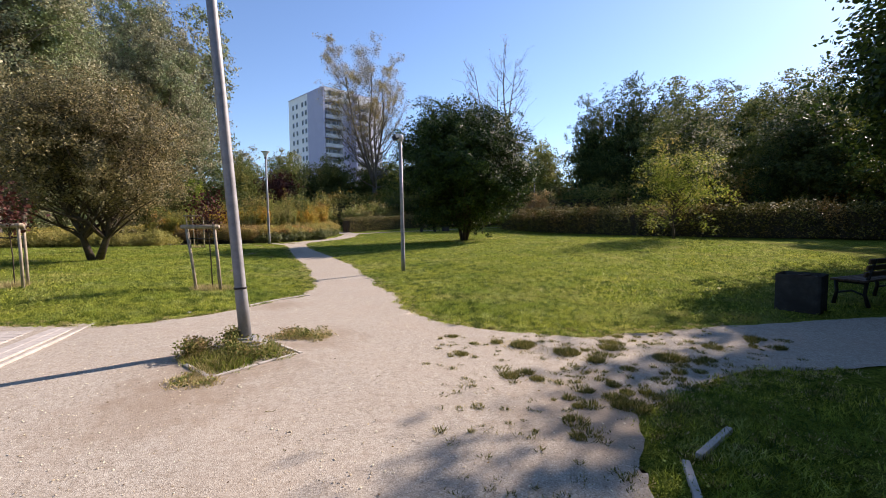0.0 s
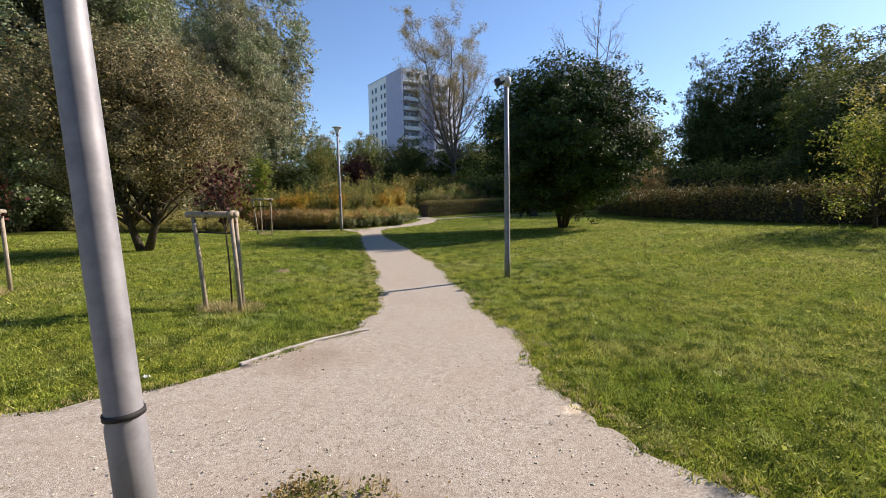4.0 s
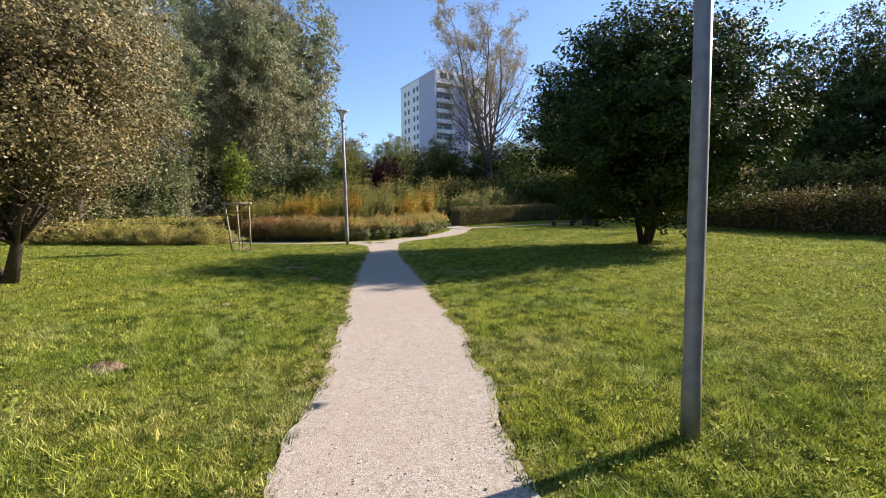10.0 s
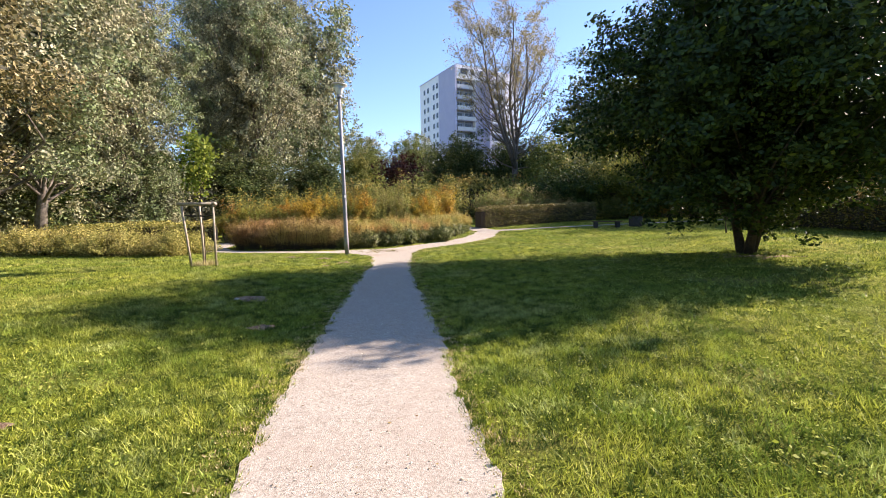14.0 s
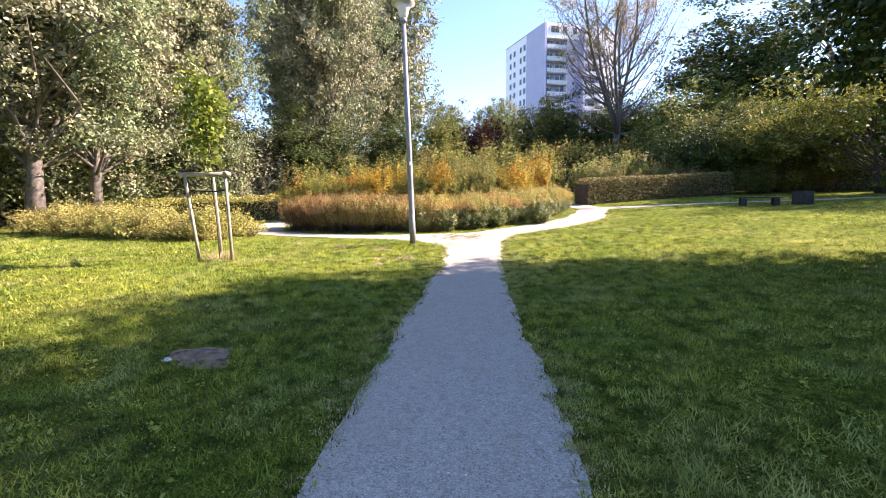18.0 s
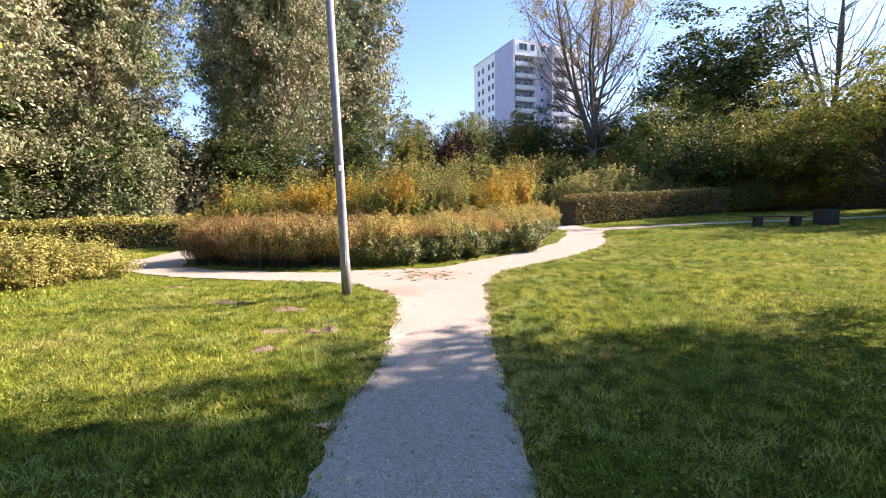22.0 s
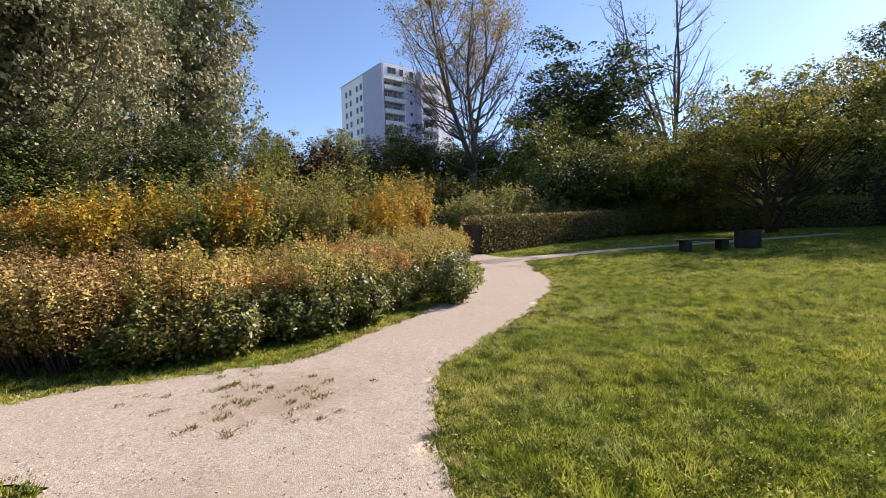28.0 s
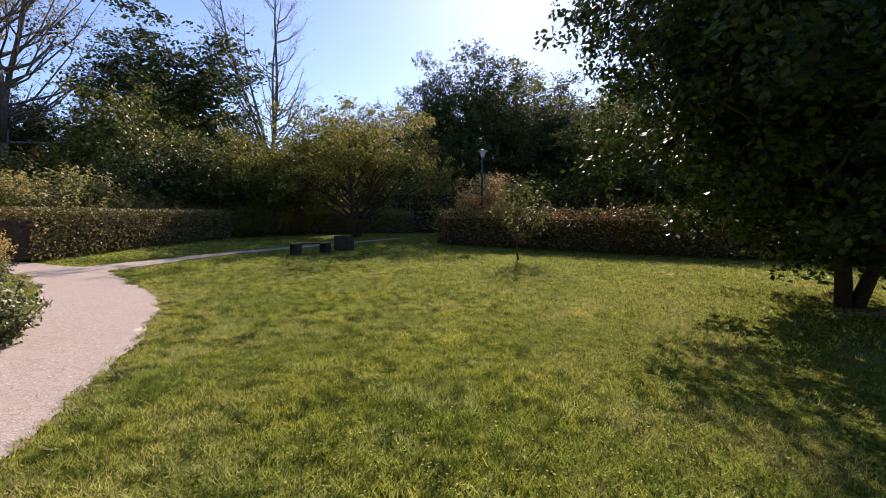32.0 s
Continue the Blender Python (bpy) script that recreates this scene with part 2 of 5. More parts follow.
M_LAMP_DARK = surface("lamp_dark_casing", [(0.3, (0.03, 0.03, 0.035)), (0.7, (0.06, 0.06, 0.07))], 8.0, 0.45, 0.05)
m, nt, p = material("window_glass")
p.inputs["Base Color"].default_value, p.inputs["Roughness"].default_value, p.inputs["Metallic"].default_value = (0.06, 0.07, 0.09, 1), 0.08, 0.2
M_GLASS = m
m, nt, p = material("lamp_glass")
p.inputs["Base Color"].default_value, p.inputs["Roughness"].default_value = (0.75, 0.75, 0.72, 1), 0.15
M_LAMP_GLASS = m

L_GRASS = leafy("grass_blades", [(0.0, (0.037, 0.06, 0.010)), (0.2, (0.138, 0.19, 0.024)), (0.45, (0.32, 0.37, 0.05)), (0.75, (0.41, 0.46, 0.09)), (0.9, (0.55, 0.54, 0.13)), (1.0, (0.66, 0.55, 0.26))], [((0.49, 0.44, 0.14), 0.60, 0.74), ((0.18, 0.26, 0.035), 0.55, 0.70), ((0.33, 0.38, 0.12), 0.62, 0.74, 1.7), ((0.04, 0.072, 0.010), 0.57, 0.69, 5.0)], 0.55, 0.36, 0.5, 0.2, gain=1.3)
L_CLOVER = leafy("clover_leaves", [(0.0, (0.10, 0.16, 0.03)), (0.5, (0.28, 0.36, 0.06)), (1.0, (0.50, 0.54, 0.16))], [], 0.5, 0.35, 0.65, 0.12, gain=1.0)
L_LITTER = leafy("fallen_leaf_litter", [(0.0, (0.10, 0.06, 0.03)), (0.6, (0.24, 0.16, 0.07)), (1.0, (0.42, 0.32, 0.12))], [], 0.5, 0.2, gain=1.0)
L_DARK = leafy("dark_green_leaves", [(0.0, (0.012, 0.028, 0.008)), (0.6, (0.03, 0.06, 0.014)), (1.0, (0.06, 0.10, 0.02))], [((0.075, 0.105, 0.02), 0.62, 0.8)], 0.5, 0.17, 0.55, 0.22, gain=1.2)
L_DARK2 = leafy("deep_green_leaves", [(0.0, (0.014, 0.028, 0.008)), (0.6, (0.035, 0.06, 0.018)), (1.0, (0.08, 0.10, 0.03))], [((0.08, 0.09, 0.025), 0.58, 0.76)], 0.3, 0.2, gain=1.5)
L_OLIVE = leafy("olive_brown_leaves", [(0.0, (0.022, 0.023, 0.011)), (0.4, (0.082, 0.075, 0.036)), (0.8, (0.19, 0.165, 0.09)), (1.0, (0.32, 0.26, 0.16))], [((0.17, 0.145, 0.06), 0.60, 0.78), ((0.05, 0.047, 0.022), 0.62, 0.78, 2.5)], 0.5, 0.26, 0.5, 0.3, gain=1.75)
L_SILVER = leafy("silver_green_leaves", [(0.0, (0.05, 0.053, 0.036)), (0.4, (0.135, 0.132, 0.09)), (0.75, (0.225, 0.215, 0.155)), (1.0, (0.31, 0.295, 0.225))], [((0.10, 0.13, 0.055), 0.52, 0.68), ((0.05, 0.055, 0.034), 0.60, 0.76, 0.9)], 0.25, 0.2, 0.55, 0.25, gain=2.1)
L_GREEN = leafy("mid_green_leaves", [(0.0, (0.03, 0.05, 0.012)), (0.5, (0.085, 0.115, 0.025)), (1.0, (0.18, 0.20, 0.05))], [((0.17, 0.16, 0.04), 0.58, 0.76)], 0.3, 0.24, 0.6, 0.2, gain=1.45)
L_ORCHARD = leafy("yellowing_orchard_leaves", [(0.0, (0.035, 0.05, 0.012)), (0.5, (0.10, 0.12, 0.025)), (1.0, (0.23, 0.22, 0.05))], [((0.24, 0.20, 0.04), 0.58, 0.76)], 0.4, 0.34, 0.6, 0.18, gain=1.75)
L_LIME = leafy("fresh_lime_leaves", [(0.0, (0.06, 0.09, 0.015)), (0.5, (0.15, 0.20, 0.03)), (1.0, (0.30, 0.33, 0.07))], [((0.24, 0.20, 0.05), 0.56, 0.72)], 0.9, 0.42, gain=1.4)
L_MAPLE = leafy("maple_leaves", [(0.0, (0.05, 0.085, 0.015)), (0.5, (0.13, 0.19, 0.03)), (1.0, (0.27, 0.31, 0.06))], [], 0.9, 0.35, gain=1.15)
L_YELLOW = leafy("thin_yellow_leaves", [(0.0, (0.07, 0.065, 0.03)), (0.5, (0.17, 0.145, 0.065)), (1.0, (0.30, 0.235, 0.10))], [], 0.5, 0.4)
L_RED = leafy("dark_red_leaves", [(0.0, (0.035, 0.012, 0.012)), (0.5, (0.085, 0.026, 0.026)), (1.0, (0.16, 0.06, 0.045))], [], 0.5, 0.22, gain=0.8)
L_BED = leafy("rust_and_green_shrub_leaves", [(0.0, (0.07, 0.048, 0.02)), (0.5, (0.19, 0.135, 0.055)), (1.0, (0.36, 0.26, 0.11))], [((0.27, 0.23, 0.07), 0.58, 0.72), ((0.20, 0.115, 0.05), 0.58, 0.74)], 0.45, 0.24, gain=1.75)
L_GOLD = leafy("golden_autumn_leaves", [(0.0, (0.12, 0.09, 0.018)), (0.5, (0.34, 0.23, 0.03)), (1.0, (0.54, 0.37, 0.05))], [((0.15, 0.17, 0.035), 0.56, 0.68), ((0.36, 0.17, 0.03), 0.62, 0.76)], 0.6, 0.32, gain=1.5)
L_BED2 = leafy("yellow_rust_shrub_leaves", [(0.0, (0.13, 0.10, 0.035)), (0.5, (0.32, 0.25, 0.085)), (1.0, (0.55, 0.44, 0.20))], [((0.22, 0.23, 0.06), 0.56, 0.68), ((0.38, 0.21, 0.075), 0.62, 0.76)], 0.7, 0.26, gain=1.6)
L_BORDER = leafy("glossy_green_leaves", [(0.0, (0.035, 0.05, 0.013)), (0.5, (0.10, 0.135, 0.035)), (1.0, (0.25, 0.28, 0.10))], [((0.24, 0.22, 0.06), 0.64, 0.78)], 0.9, 0.16, 0.45, 0.3, gain=1.05)
L_THICKET = leafy("mixed_thicket_leaves", [(0.0, (0.03, 0.045, 0.014)), (0.5, (0.09, 0.115, 0.032)), (1.0, (0.19, 0.20, 0.06))], [((0.24, 0.21, 0.05), 0.58, 0.72), ((0.20, 0.11, 0.03), 0.64, 0.78)], 0.35, 0.22, 0.6, 0.2)
L_PALE = leafy("pinkish_green_leaves", [(0.0, (0.08, 0.08, 0.03)), (0.5, (0.18, 0.16, 0.07)), (1.0, (0.32, 0.27, 0.13))], [((0.30, 0.16, 0.09), 0.56, 0.72), ((0.10, 0.14, 0.03), 0.56, 0.7)], 0.4, 0.35, gain=2.0)
L_HEDGE = leafy("clipped_hedge_leaves", [(0.0, (0.04, 0.045, 0.016)), (0.5, (0.11, 0.11, 0.04)), (1.0, (0.30, 0.24, 0.12))], [((0.21, 0.15, 0.06), 0.58, 0.76)], 0.6, 0.14, 0.6, 0.2)
L_LONG_HEDGE = leafy("long_hedge_leaves", [(0.0, (0.022, 0.026, 0.009)), (0.5, (0.085, 0.082, 0.028)), (1.0, (0.22, 0.195, 0.075))], [((0.18, 0.12, 0.045), 0.58, 0.76)], 0.6, 0.10, 0.6, 0.12, gain=1.8)
L_PEACH = leafy("peach_autumn_leaves", [(0.0, (0.22, 0.13, 0.06)), (0.5, (0.40, 0.25, 0.12)), (1.0, (0.55, 0.36, 0.18))], [((0.30, 0.26, 0.10), 0.58, 0.72)], 0.6, 0.45, gain=1.6)
L_LOW = leafy("pale_green_shrub_leaves", [(0.0, (0.06, 0.08, 0.02)), (0.5, (0.14, 0.17, 0.045)), (1.0, (0.24, 0.25, 0.08))], [((0.23, 0.20, 0.06), 0.56, 0.74)], 0.6, 0.35)
L_ARCH = leafy("pale_arching_shrub_leaves", [(0.0, (0.10, 0.11, 0.03)), (0.5, (0.25, 0.25, 0.075)), (1.0, (0.44, 0.41, 0.15))], [((0.36, 0.30, 0.10), 0.58, 0.76)], 0.6, 0.3, gain=1.35)
L_WEED = leafy("broad_weed_leaves", [(0.0, (0.06, 0.08, 0.02)), (0.4, (0.14, 0.18, 0.045)), (0.75, (0.26, 0.27, 0.09)), (1.0, (0.36, 0.26, 0.12))], [((0.30, 0.22, 0.10), 0.56, 0.70, 4.0)], 0.5, 0.35, 0.6, 0.2, gain=1.05)
L_PEBBLE = leafy("loose_pebble", [(0.0, (0.15, 0.12, 0.095)), (0.3, (0.38, 0.33, 0.27)), (0.7, (0.58, 0.52, 0.45)), (1.0, (0.80, 0.74, 0.66))], [], 0.5, 0.0, 0.9, 0.1, gain=1.0)
L_TUFT = leafy("dark_path_tuft", [(0.0, (0.05, 0.06, 0.016)), (0.5, (0.14, 0.155, 0.045)), (1.0, (0.32, 0.28, 0.13))], [], 0.5, 0.3, 0.6, 0.1, gain=1.1)
L_STRAW = leafy("dry_straw", [(0.0, (0.20, 0.17, 0.09)), (1.0, (0.42, 0.37, 0.23))], [], 0.5, 0.3)


# ---- mesh helpers ----
def mesh_np(name, verts, faces):
    """A mesh from an array of points and an array of faces, all with the same number of corners."""
    me = bpy.data.meshes.new(name)
    faces = np.asarray(faces, dtype=np.int32)
    k = faces.shape[1]
    me.vertices.add(len(verts))
    me.vertices.foreach_set("co", np.asarray(verts, dtype=np.float32).ravel())
    me.loops.add(faces.size)
    me.loops.foreach_set("vertex_index", faces.ravel())
    me.polygons.add(len(faces))
    me.polygons.foreach_set("loop_start", np.arange(len(faces), dtype=np.int32) * k)
    me.update(calc_edges=True)
    return me


class Build:
    """Collects tubes, boxes and lathed shapes into one mesh."""

    def __init__(self):
        self.v, self.f = [], []

    def tube(self, pts, radii, sides=7, cap=True):
        base = len(self.v)
        pts = [Vector(p) for p in pts]
        for i, p in enumerate(pts):
            d = (pts[min(i + 1, len(pts) - 1)] - pts[max(i - 1, 0)]).normalized()
            a = d.cross(Vector((0.31, 0.95, 0.05)) if abs(d.y) < 0.9 else Vector((1, 0, 0))).normalized()
            b = d.cross(a)
            for k in range(sides):
                w = 2 * math.pi * k / sides
                self.v.append(p + (a * math.cos(w) + b * math.sin(w)) * radii[i])
        for i in range(len(pts) - 1):
            for k in range(sides):
                o, n = base + i * sides, (k + 1) % sides
                self.f.append((o + k, o + n, o + sides + n, o + sides + k))
        if cap:
            self.f.append(tuple(base + k for k in reversed(range(sides))))
            self.f.append(tuple(base + (len(pts) - 1) * sides + k for k in range(sides)))
        return self

    def box(self, size, m=None, bevel=0.0):
        bm = bmesh.new()
        bmesh.ops.create_cube(bm, size=1.0, matrix=Matrix.Diagonal((*size, 1)))
        if bevel:
            bmesh.ops.bevel(bm, geom=bm.edges[:], offset=bevel, segments=2, affect="EDGES", profile=0.6)
        return self.take(bm, m)

    def take(self, bm, m=None):
        base = len(self.v)
        bm.verts.ensure_lookup_table()
        for v in bm.verts:
            self.v.append((m or Matrix()) @ v.co)
        for f in bm.faces:
            self.f.append(tuple(base + v.index for v in f.verts))
        bm.free()
        return self

    def mesh(self, name, smooth=False):
        me = bpy.data.meshes.new(name)
        me.from_pydata([tuple(v) for v in self.v], [], self.f)
        if smooth:
            me.polygons.foreach_set("use_smooth", [True] * len(me.polygons))
        me.update()
        return me


def part(name, me, mat, parent=None, label="", m=None):
    ob = new(name, me.mesh(name) if isinstance(me, Build) else me)
    if not ob.data.materials:
        ob.data.materials.append(mat)
    if parent:
        ob.parent = parent
    if m:
        ob.matrix_basis = m
    if label:
        ob["label"] = label
    return ob


def thing(name, x, y, z, label, category, group="", kind="", rz=0.0):
    ob = new(name)
    ob.matrix_basis = pose(x, y, z, 0, 0, rz)
    return tagged(ob, label, category, group, kind)


# ---- the lie of the land ----
def ease(a, b, v):
    u = np.clip((v - a) / (b - a), 0, 1)
    return u * u * (3 - 2 * u)


def land(x, y):
    """Height of the ground: level along the path, rising a little to both sides and to the far end."""
    right = 0.55 * ease(-7, 10, x) * ease(6, 22, y)
    far = 0.85 * ease(26, 60, y + 0.25 * (x + 9))
    left = 0.15 * ease(0.6, 5, -1.7 - 0.37 * (y - 7.5) - x) * ease(5, 9, y) * (1 - ease(24, 30, y))
    mound = 0.13 * np.exp(-((x + 10.6) ** 2 / 1.0 + (y - 26.25) ** 2 / 0.7))
    return np.cbrt(right ** 3 + far ** 3 + left ** 3) + mound


def land_at(x, y):
    return float(land(np.float64(x), np.float64(y)))


def wobble(x, y, s):
    """Cheap smooth noise for edges, about -1 to 1."""
    return (np.sin(x * 2.1 * s + 1.3 * np.sin(y * 1.7 * s)) + np.sin(y * 2.6 * s + 1.7 * np.sin(x * 1.3 * s + 2)) + 0.6 * np.sin((x + y) * 5.3 * s) + 0.5 * np.sin((x - y) * 7.9 * s + 1)) / 3.1


def segment_distance(x, y, a, b):
    ax, ay, bx, by = *a, *b
    u = np.clip(((x - ax) * (bx - ax) + (y - ay) * (by - ay)) / ((bx - ax) ** 2 + (by - ay) ** 2), 0, 1)
    return np.hypot(x - ax - u * (bx - ax), y - ay - u * (by - ay)), u


def lane_distance(x, y, lane):
    """Distance outside (positive) or inside a lane of (x, y, width) points."""
    best = np.full(np.shape(x), 1e6)
    for (ax, ay, aw), (bx, by, bw) in zip(lane, lane[1:]):
        d, u = segment_distance(x, y, (ax, ay), (bx, by))
        best = np.minimum(best, d - (aw + (bw - aw) * u) / 2)
    return best


def area_distance(x, y, corners):
    best, inside = np.full(np.shape(x), 1e6), np.zeros(np.shape(x), bool)
    for (ax, ay), (bx, by) in zip(corners, corners[1:] + corners[:1]):
        best = np.minimum(best, segment_distance(x, y, (ax, ay), (bx, by))[0])
        cross = (ay > y) != (by > y)
        inside ^= cross & (x < (bx - ax) * (y - ay) / ((by - ay) or 1e-9) + ax)
    return np.where(inside, -best, best)


MAIN_PATH = [(-1.7, 7.5, 2.0), (-2.25, 10.2, 1.42), (-3.72, 14.3, 1.46), (-5.36, 18.1, 1.48), (-6.98, 21.9, 1.32), (-8.31, 25.2, 1.14), (-9.4, 28.0, 1.5)]
RIGHT_PATH = [(-9.6, 28.2, 1.7), (-9.85, 30.0, 1.6), (-9.2, 31.5, 1.5), (-8.45, 33.5, 1.6), (-7.95, 35.6, 1.6), (-8.1, 38, 1.45), (-8.2, 39.9, 1.5), (-9.9, 42.6, 1.3), (-14, 45, 1.3)]
FAR_PATH = [(-7.7, 40.3, 1.1), (-5.6, 41.7, 0.7), (-3.7, 42.8, 0.6), (0.4, 44.4, 0.6), (6, 46.3, 0.6)]
LEFT_PATH = [(-10.0, 28.8, 1.4), (-11.6, 28.65, 1.3), (-13.3, 28.1, 1.3), (-15.3, 27.75, 1.2), (-17.3, 28.0, 1.2), (-19.2, 29.5, 1.5), (-20.6, 32, 1.5), (-19.5, 36, 1.3)]
SQUARE = [(-16, -16), (0.8, -16), (0.8, 1.2), (1.5, 3.4), (3.0, 4.2), (9, 4.7), (20, 2.4), (20, 4.6), (9, 6.9), (5.2, 6.3), (3.6, 5.95), (2.5, 5.7), (1.7, 5.4), (0.6, 5.95), (-0.12, 6.4), (-0.7, 7.5), (-1.0, 9.0), (-2.55, 9.0), (-2.75, 8.62), (-3.14, 8.17), (-3.42, 7.6), (-3.62, 7.0), (-3.9, 6.72), (-4.22, 6.36), (-4.8, 6.15), (-16, 6.0)]
JUNCTION = [(-12.6, 27.75), (-11.2, 27.85), (-10.2, 27.35), (-9.6, 26.6), (-8.1, 25.4), (-8.68, 27.5), (-8.95, 28.5), (-9.0, 29.9), (-9.7, 31.2), (-10.75, 30.2), (-12.6, 29.15)]


def gravel_distance(x, y):
    d = area_distance(x, y, SQUARE)
    d = np.minimum(d, area_distance(x, y, JUNCTION))
    for lane in (MAIN_PATH, RIGHT_PATH, FAR_PATH, LEFT_PATH):
        d = np.minimum(d, lane_distance(x, y, lane))
    return d + 0.07 * wobble(x, y, 1.3) + 0.03 * wobble(x + 7, y - 3, 5.1)


# ---- ground ----
gx = np.unique(np.concatenate([np.linspace(-1500, -60, 9), np.linspace(-60, -26, 12), np.arange(-26, 16.01, 0.4), np.linspace(16, 70, 14), np.linspace(70, 1500, 9)]))
gy = np.unique(np.concatenate([np.linspace(-1500, -30, 8), np.linspace(-30, -2, 8), np.arange(-2, 46.01, 0.4), np.linspace(46, 110, 14), np.linspace(110, 1800, 9)]))
X, Y = np.meshgrid(gx, gy)
Z = land(X, Y) + 0.012 * wobble(X, Y, 0.5) * (gravel_distance(X, Y) > 0.5)
ids = np.arange(X.size).reshape(X.shape)
quads = np.stack([ids[:-1, :-1], ids[:-1, 1:], ids[1:, 1:], ids[1:, :-1]], -1).reshape(-1, 4)
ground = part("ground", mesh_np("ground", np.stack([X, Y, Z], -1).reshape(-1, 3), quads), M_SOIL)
ground.data.polygons.foreach_set("use_smooth", [True] * len(quads))
tagged(ground, "short green park lawn on dark soil", "lawn", kind="structure")

# the gravel: one sheet of small squares, its rim pulled onto the edge
STEP = 0.125
X, Y = np.meshgrid(np.arange(-25, 20.01, STEP), np.arange(-14, 54.01, STEP))
D = gravel_distance(X, Y)
ids = np.arange(X.size).reshape(X.shape)
quads = np.stack([ids[:-1, :-1], ids[:-1, 1:], ids[1:, 1:], ids[1:, :-1]], -1).reshape(-1, 4)
quads = quads[(D.ravel()[quads] < 0).sum(1) >= 2]
dy, dx = np.gradient(D, STEP)
norm = np.maximum(np.hypot(dx, dy), 0.3)
rim = (np.abs(D) < STEP * 1.2)
pull = np.clip(np.where(rim & (D > -STEP * 0.6), -D, 0), -0.1, 0.1) * (norm > 0.6)
X, Y = X + pull * dx / norm, Y + pull * dy / norm
Z = land(X, Y) + 0.014 + 0.006 * wobble(X, Y, 1.2)
used, quads = np.unique(quads, return_inverse=True)
quads = quads.reshape(-1, 4)
V = np.stack([X.ravel()[used], Y.ravel()[used], Z.ravel()[used]], -1)
gravel = part("gravel_path", mesh_np("gravel_path", V, quads), M_GRAVEL)
gravel.data.polygons.foreach_set("use_smooth", [True] * len(quads))
tagged(gravel, "pale crushed-gravel footpath with frayed grassy edges", "path", kind="structure")


# ---- foliage ----
def leaf_quads(centres, size, rng, aspect=0.6, droop=0.0, bend=0.25, facing=None):
    """One kite-shaped leaf round each centre, turned at random or roughly facing a way, as arrays of points and faces."""
    n = len(centres)
    ax = rng.normal(size=(n, 3))
    ax[:, 2] = ax[:, 2] * 0.7 - droop
    if facing is not None:
        ax -= facing * (ax * facing).sum(1, keepdims=True) * 0.8
    ax /= np.linalg.norm(ax, axis=1, keepdims=True)
    side = np.cross(ax, rng.normal(size=(n, 3)) if facing is None else facing + rng.normal(0, 0.3, (n, 3)))
    side /= np.linalg.norm(side, axis=1, keepdims=True) + 1e-9
    nrm = np.cross(ax, side)
    s = size * rng.uniform(0.6, 1.35, (n, 1))
    v = np.stack([centres - ax * s * 0.5, centres + side * s * aspect * 0.5 + nrm * s * bend * 0.4, centres + ax * s * 0.5, centres - side * s * aspect * 0.5 + nrm * s * bend * 0.4], 1)
    return v.reshape(-1, 3), np.arange(4 * n).reshape(n, 4)


def crown_spots(rng, rx, ry, z0, z1, clumps, hollow=0.45, lumps=0.25, taper=0.0, under=1.0):
    """Places of leaf clumps in an uneven egg-shaped crown between heights z0 and z1."""
    d = rng.normal(size=(clumps, 3))
    d /= np.linalg.norm(d, axis=1, keepdims=True)
    r = rng.uniform(hollow ** 3, 1, clumps) ** (1 / 3)
    bulge = 1 + lumps * np.sin(d[:, 0] * 5 + rng.uniform(0, 6)) * np.sin(d[:, 1] * 4 + rng.uniform(0, 6)) + lumps * 0.6 * np.sin(d[:, 2] * 7 + d[:, 0] * 6 + rng.uniform(0, 6)) + rng.normal(0, 0.05, clumps)
    p = d * (r * bulge)[:, None]
    p[:, 2] = np.where(p[:, 2] < 0, p[:, 2] * under * (0.35 + 0.65 * np.hypot(p[:, 0], p[:, 1])) if under < 1 else p[:, 2], p[:, 2])
    h = (p[:, 2] + 1) / 2
    k = 1 - taper * np.clip(h, 0, 1)
    return np.stack([p[:, 0] * rx * k, p[:, 1] * ry * k, z0 + h * (z1 - z0)], -1)


def outward(c, middle, rng):
    """Leaf normals: outward and up, with a tilt that whole sprays share and a tilt of each leaf's own."""
    d = c - middle
    d = d / (np.linalg.norm(d, axis=1, keepdims=True) + 1e-6)
    sway = np.stack([np.sin(c[:, 1] * 5.1 + c[:, 2] * 3.3), np.sin(c[:, 2] * 4.7 + c[:, 0] * 3.9), np.sin(c[:, 0] * 5.7 + c[:, 1] * 4.1)], -1)
    d = d * 0.75 + np.array([0, 0, 0.35]) + sway * 0.5 + rng.normal(0, 0.5, c.shape)
    return d / (np.linalg.norm(d, axis=1, keepdims=True) + 1e-6)


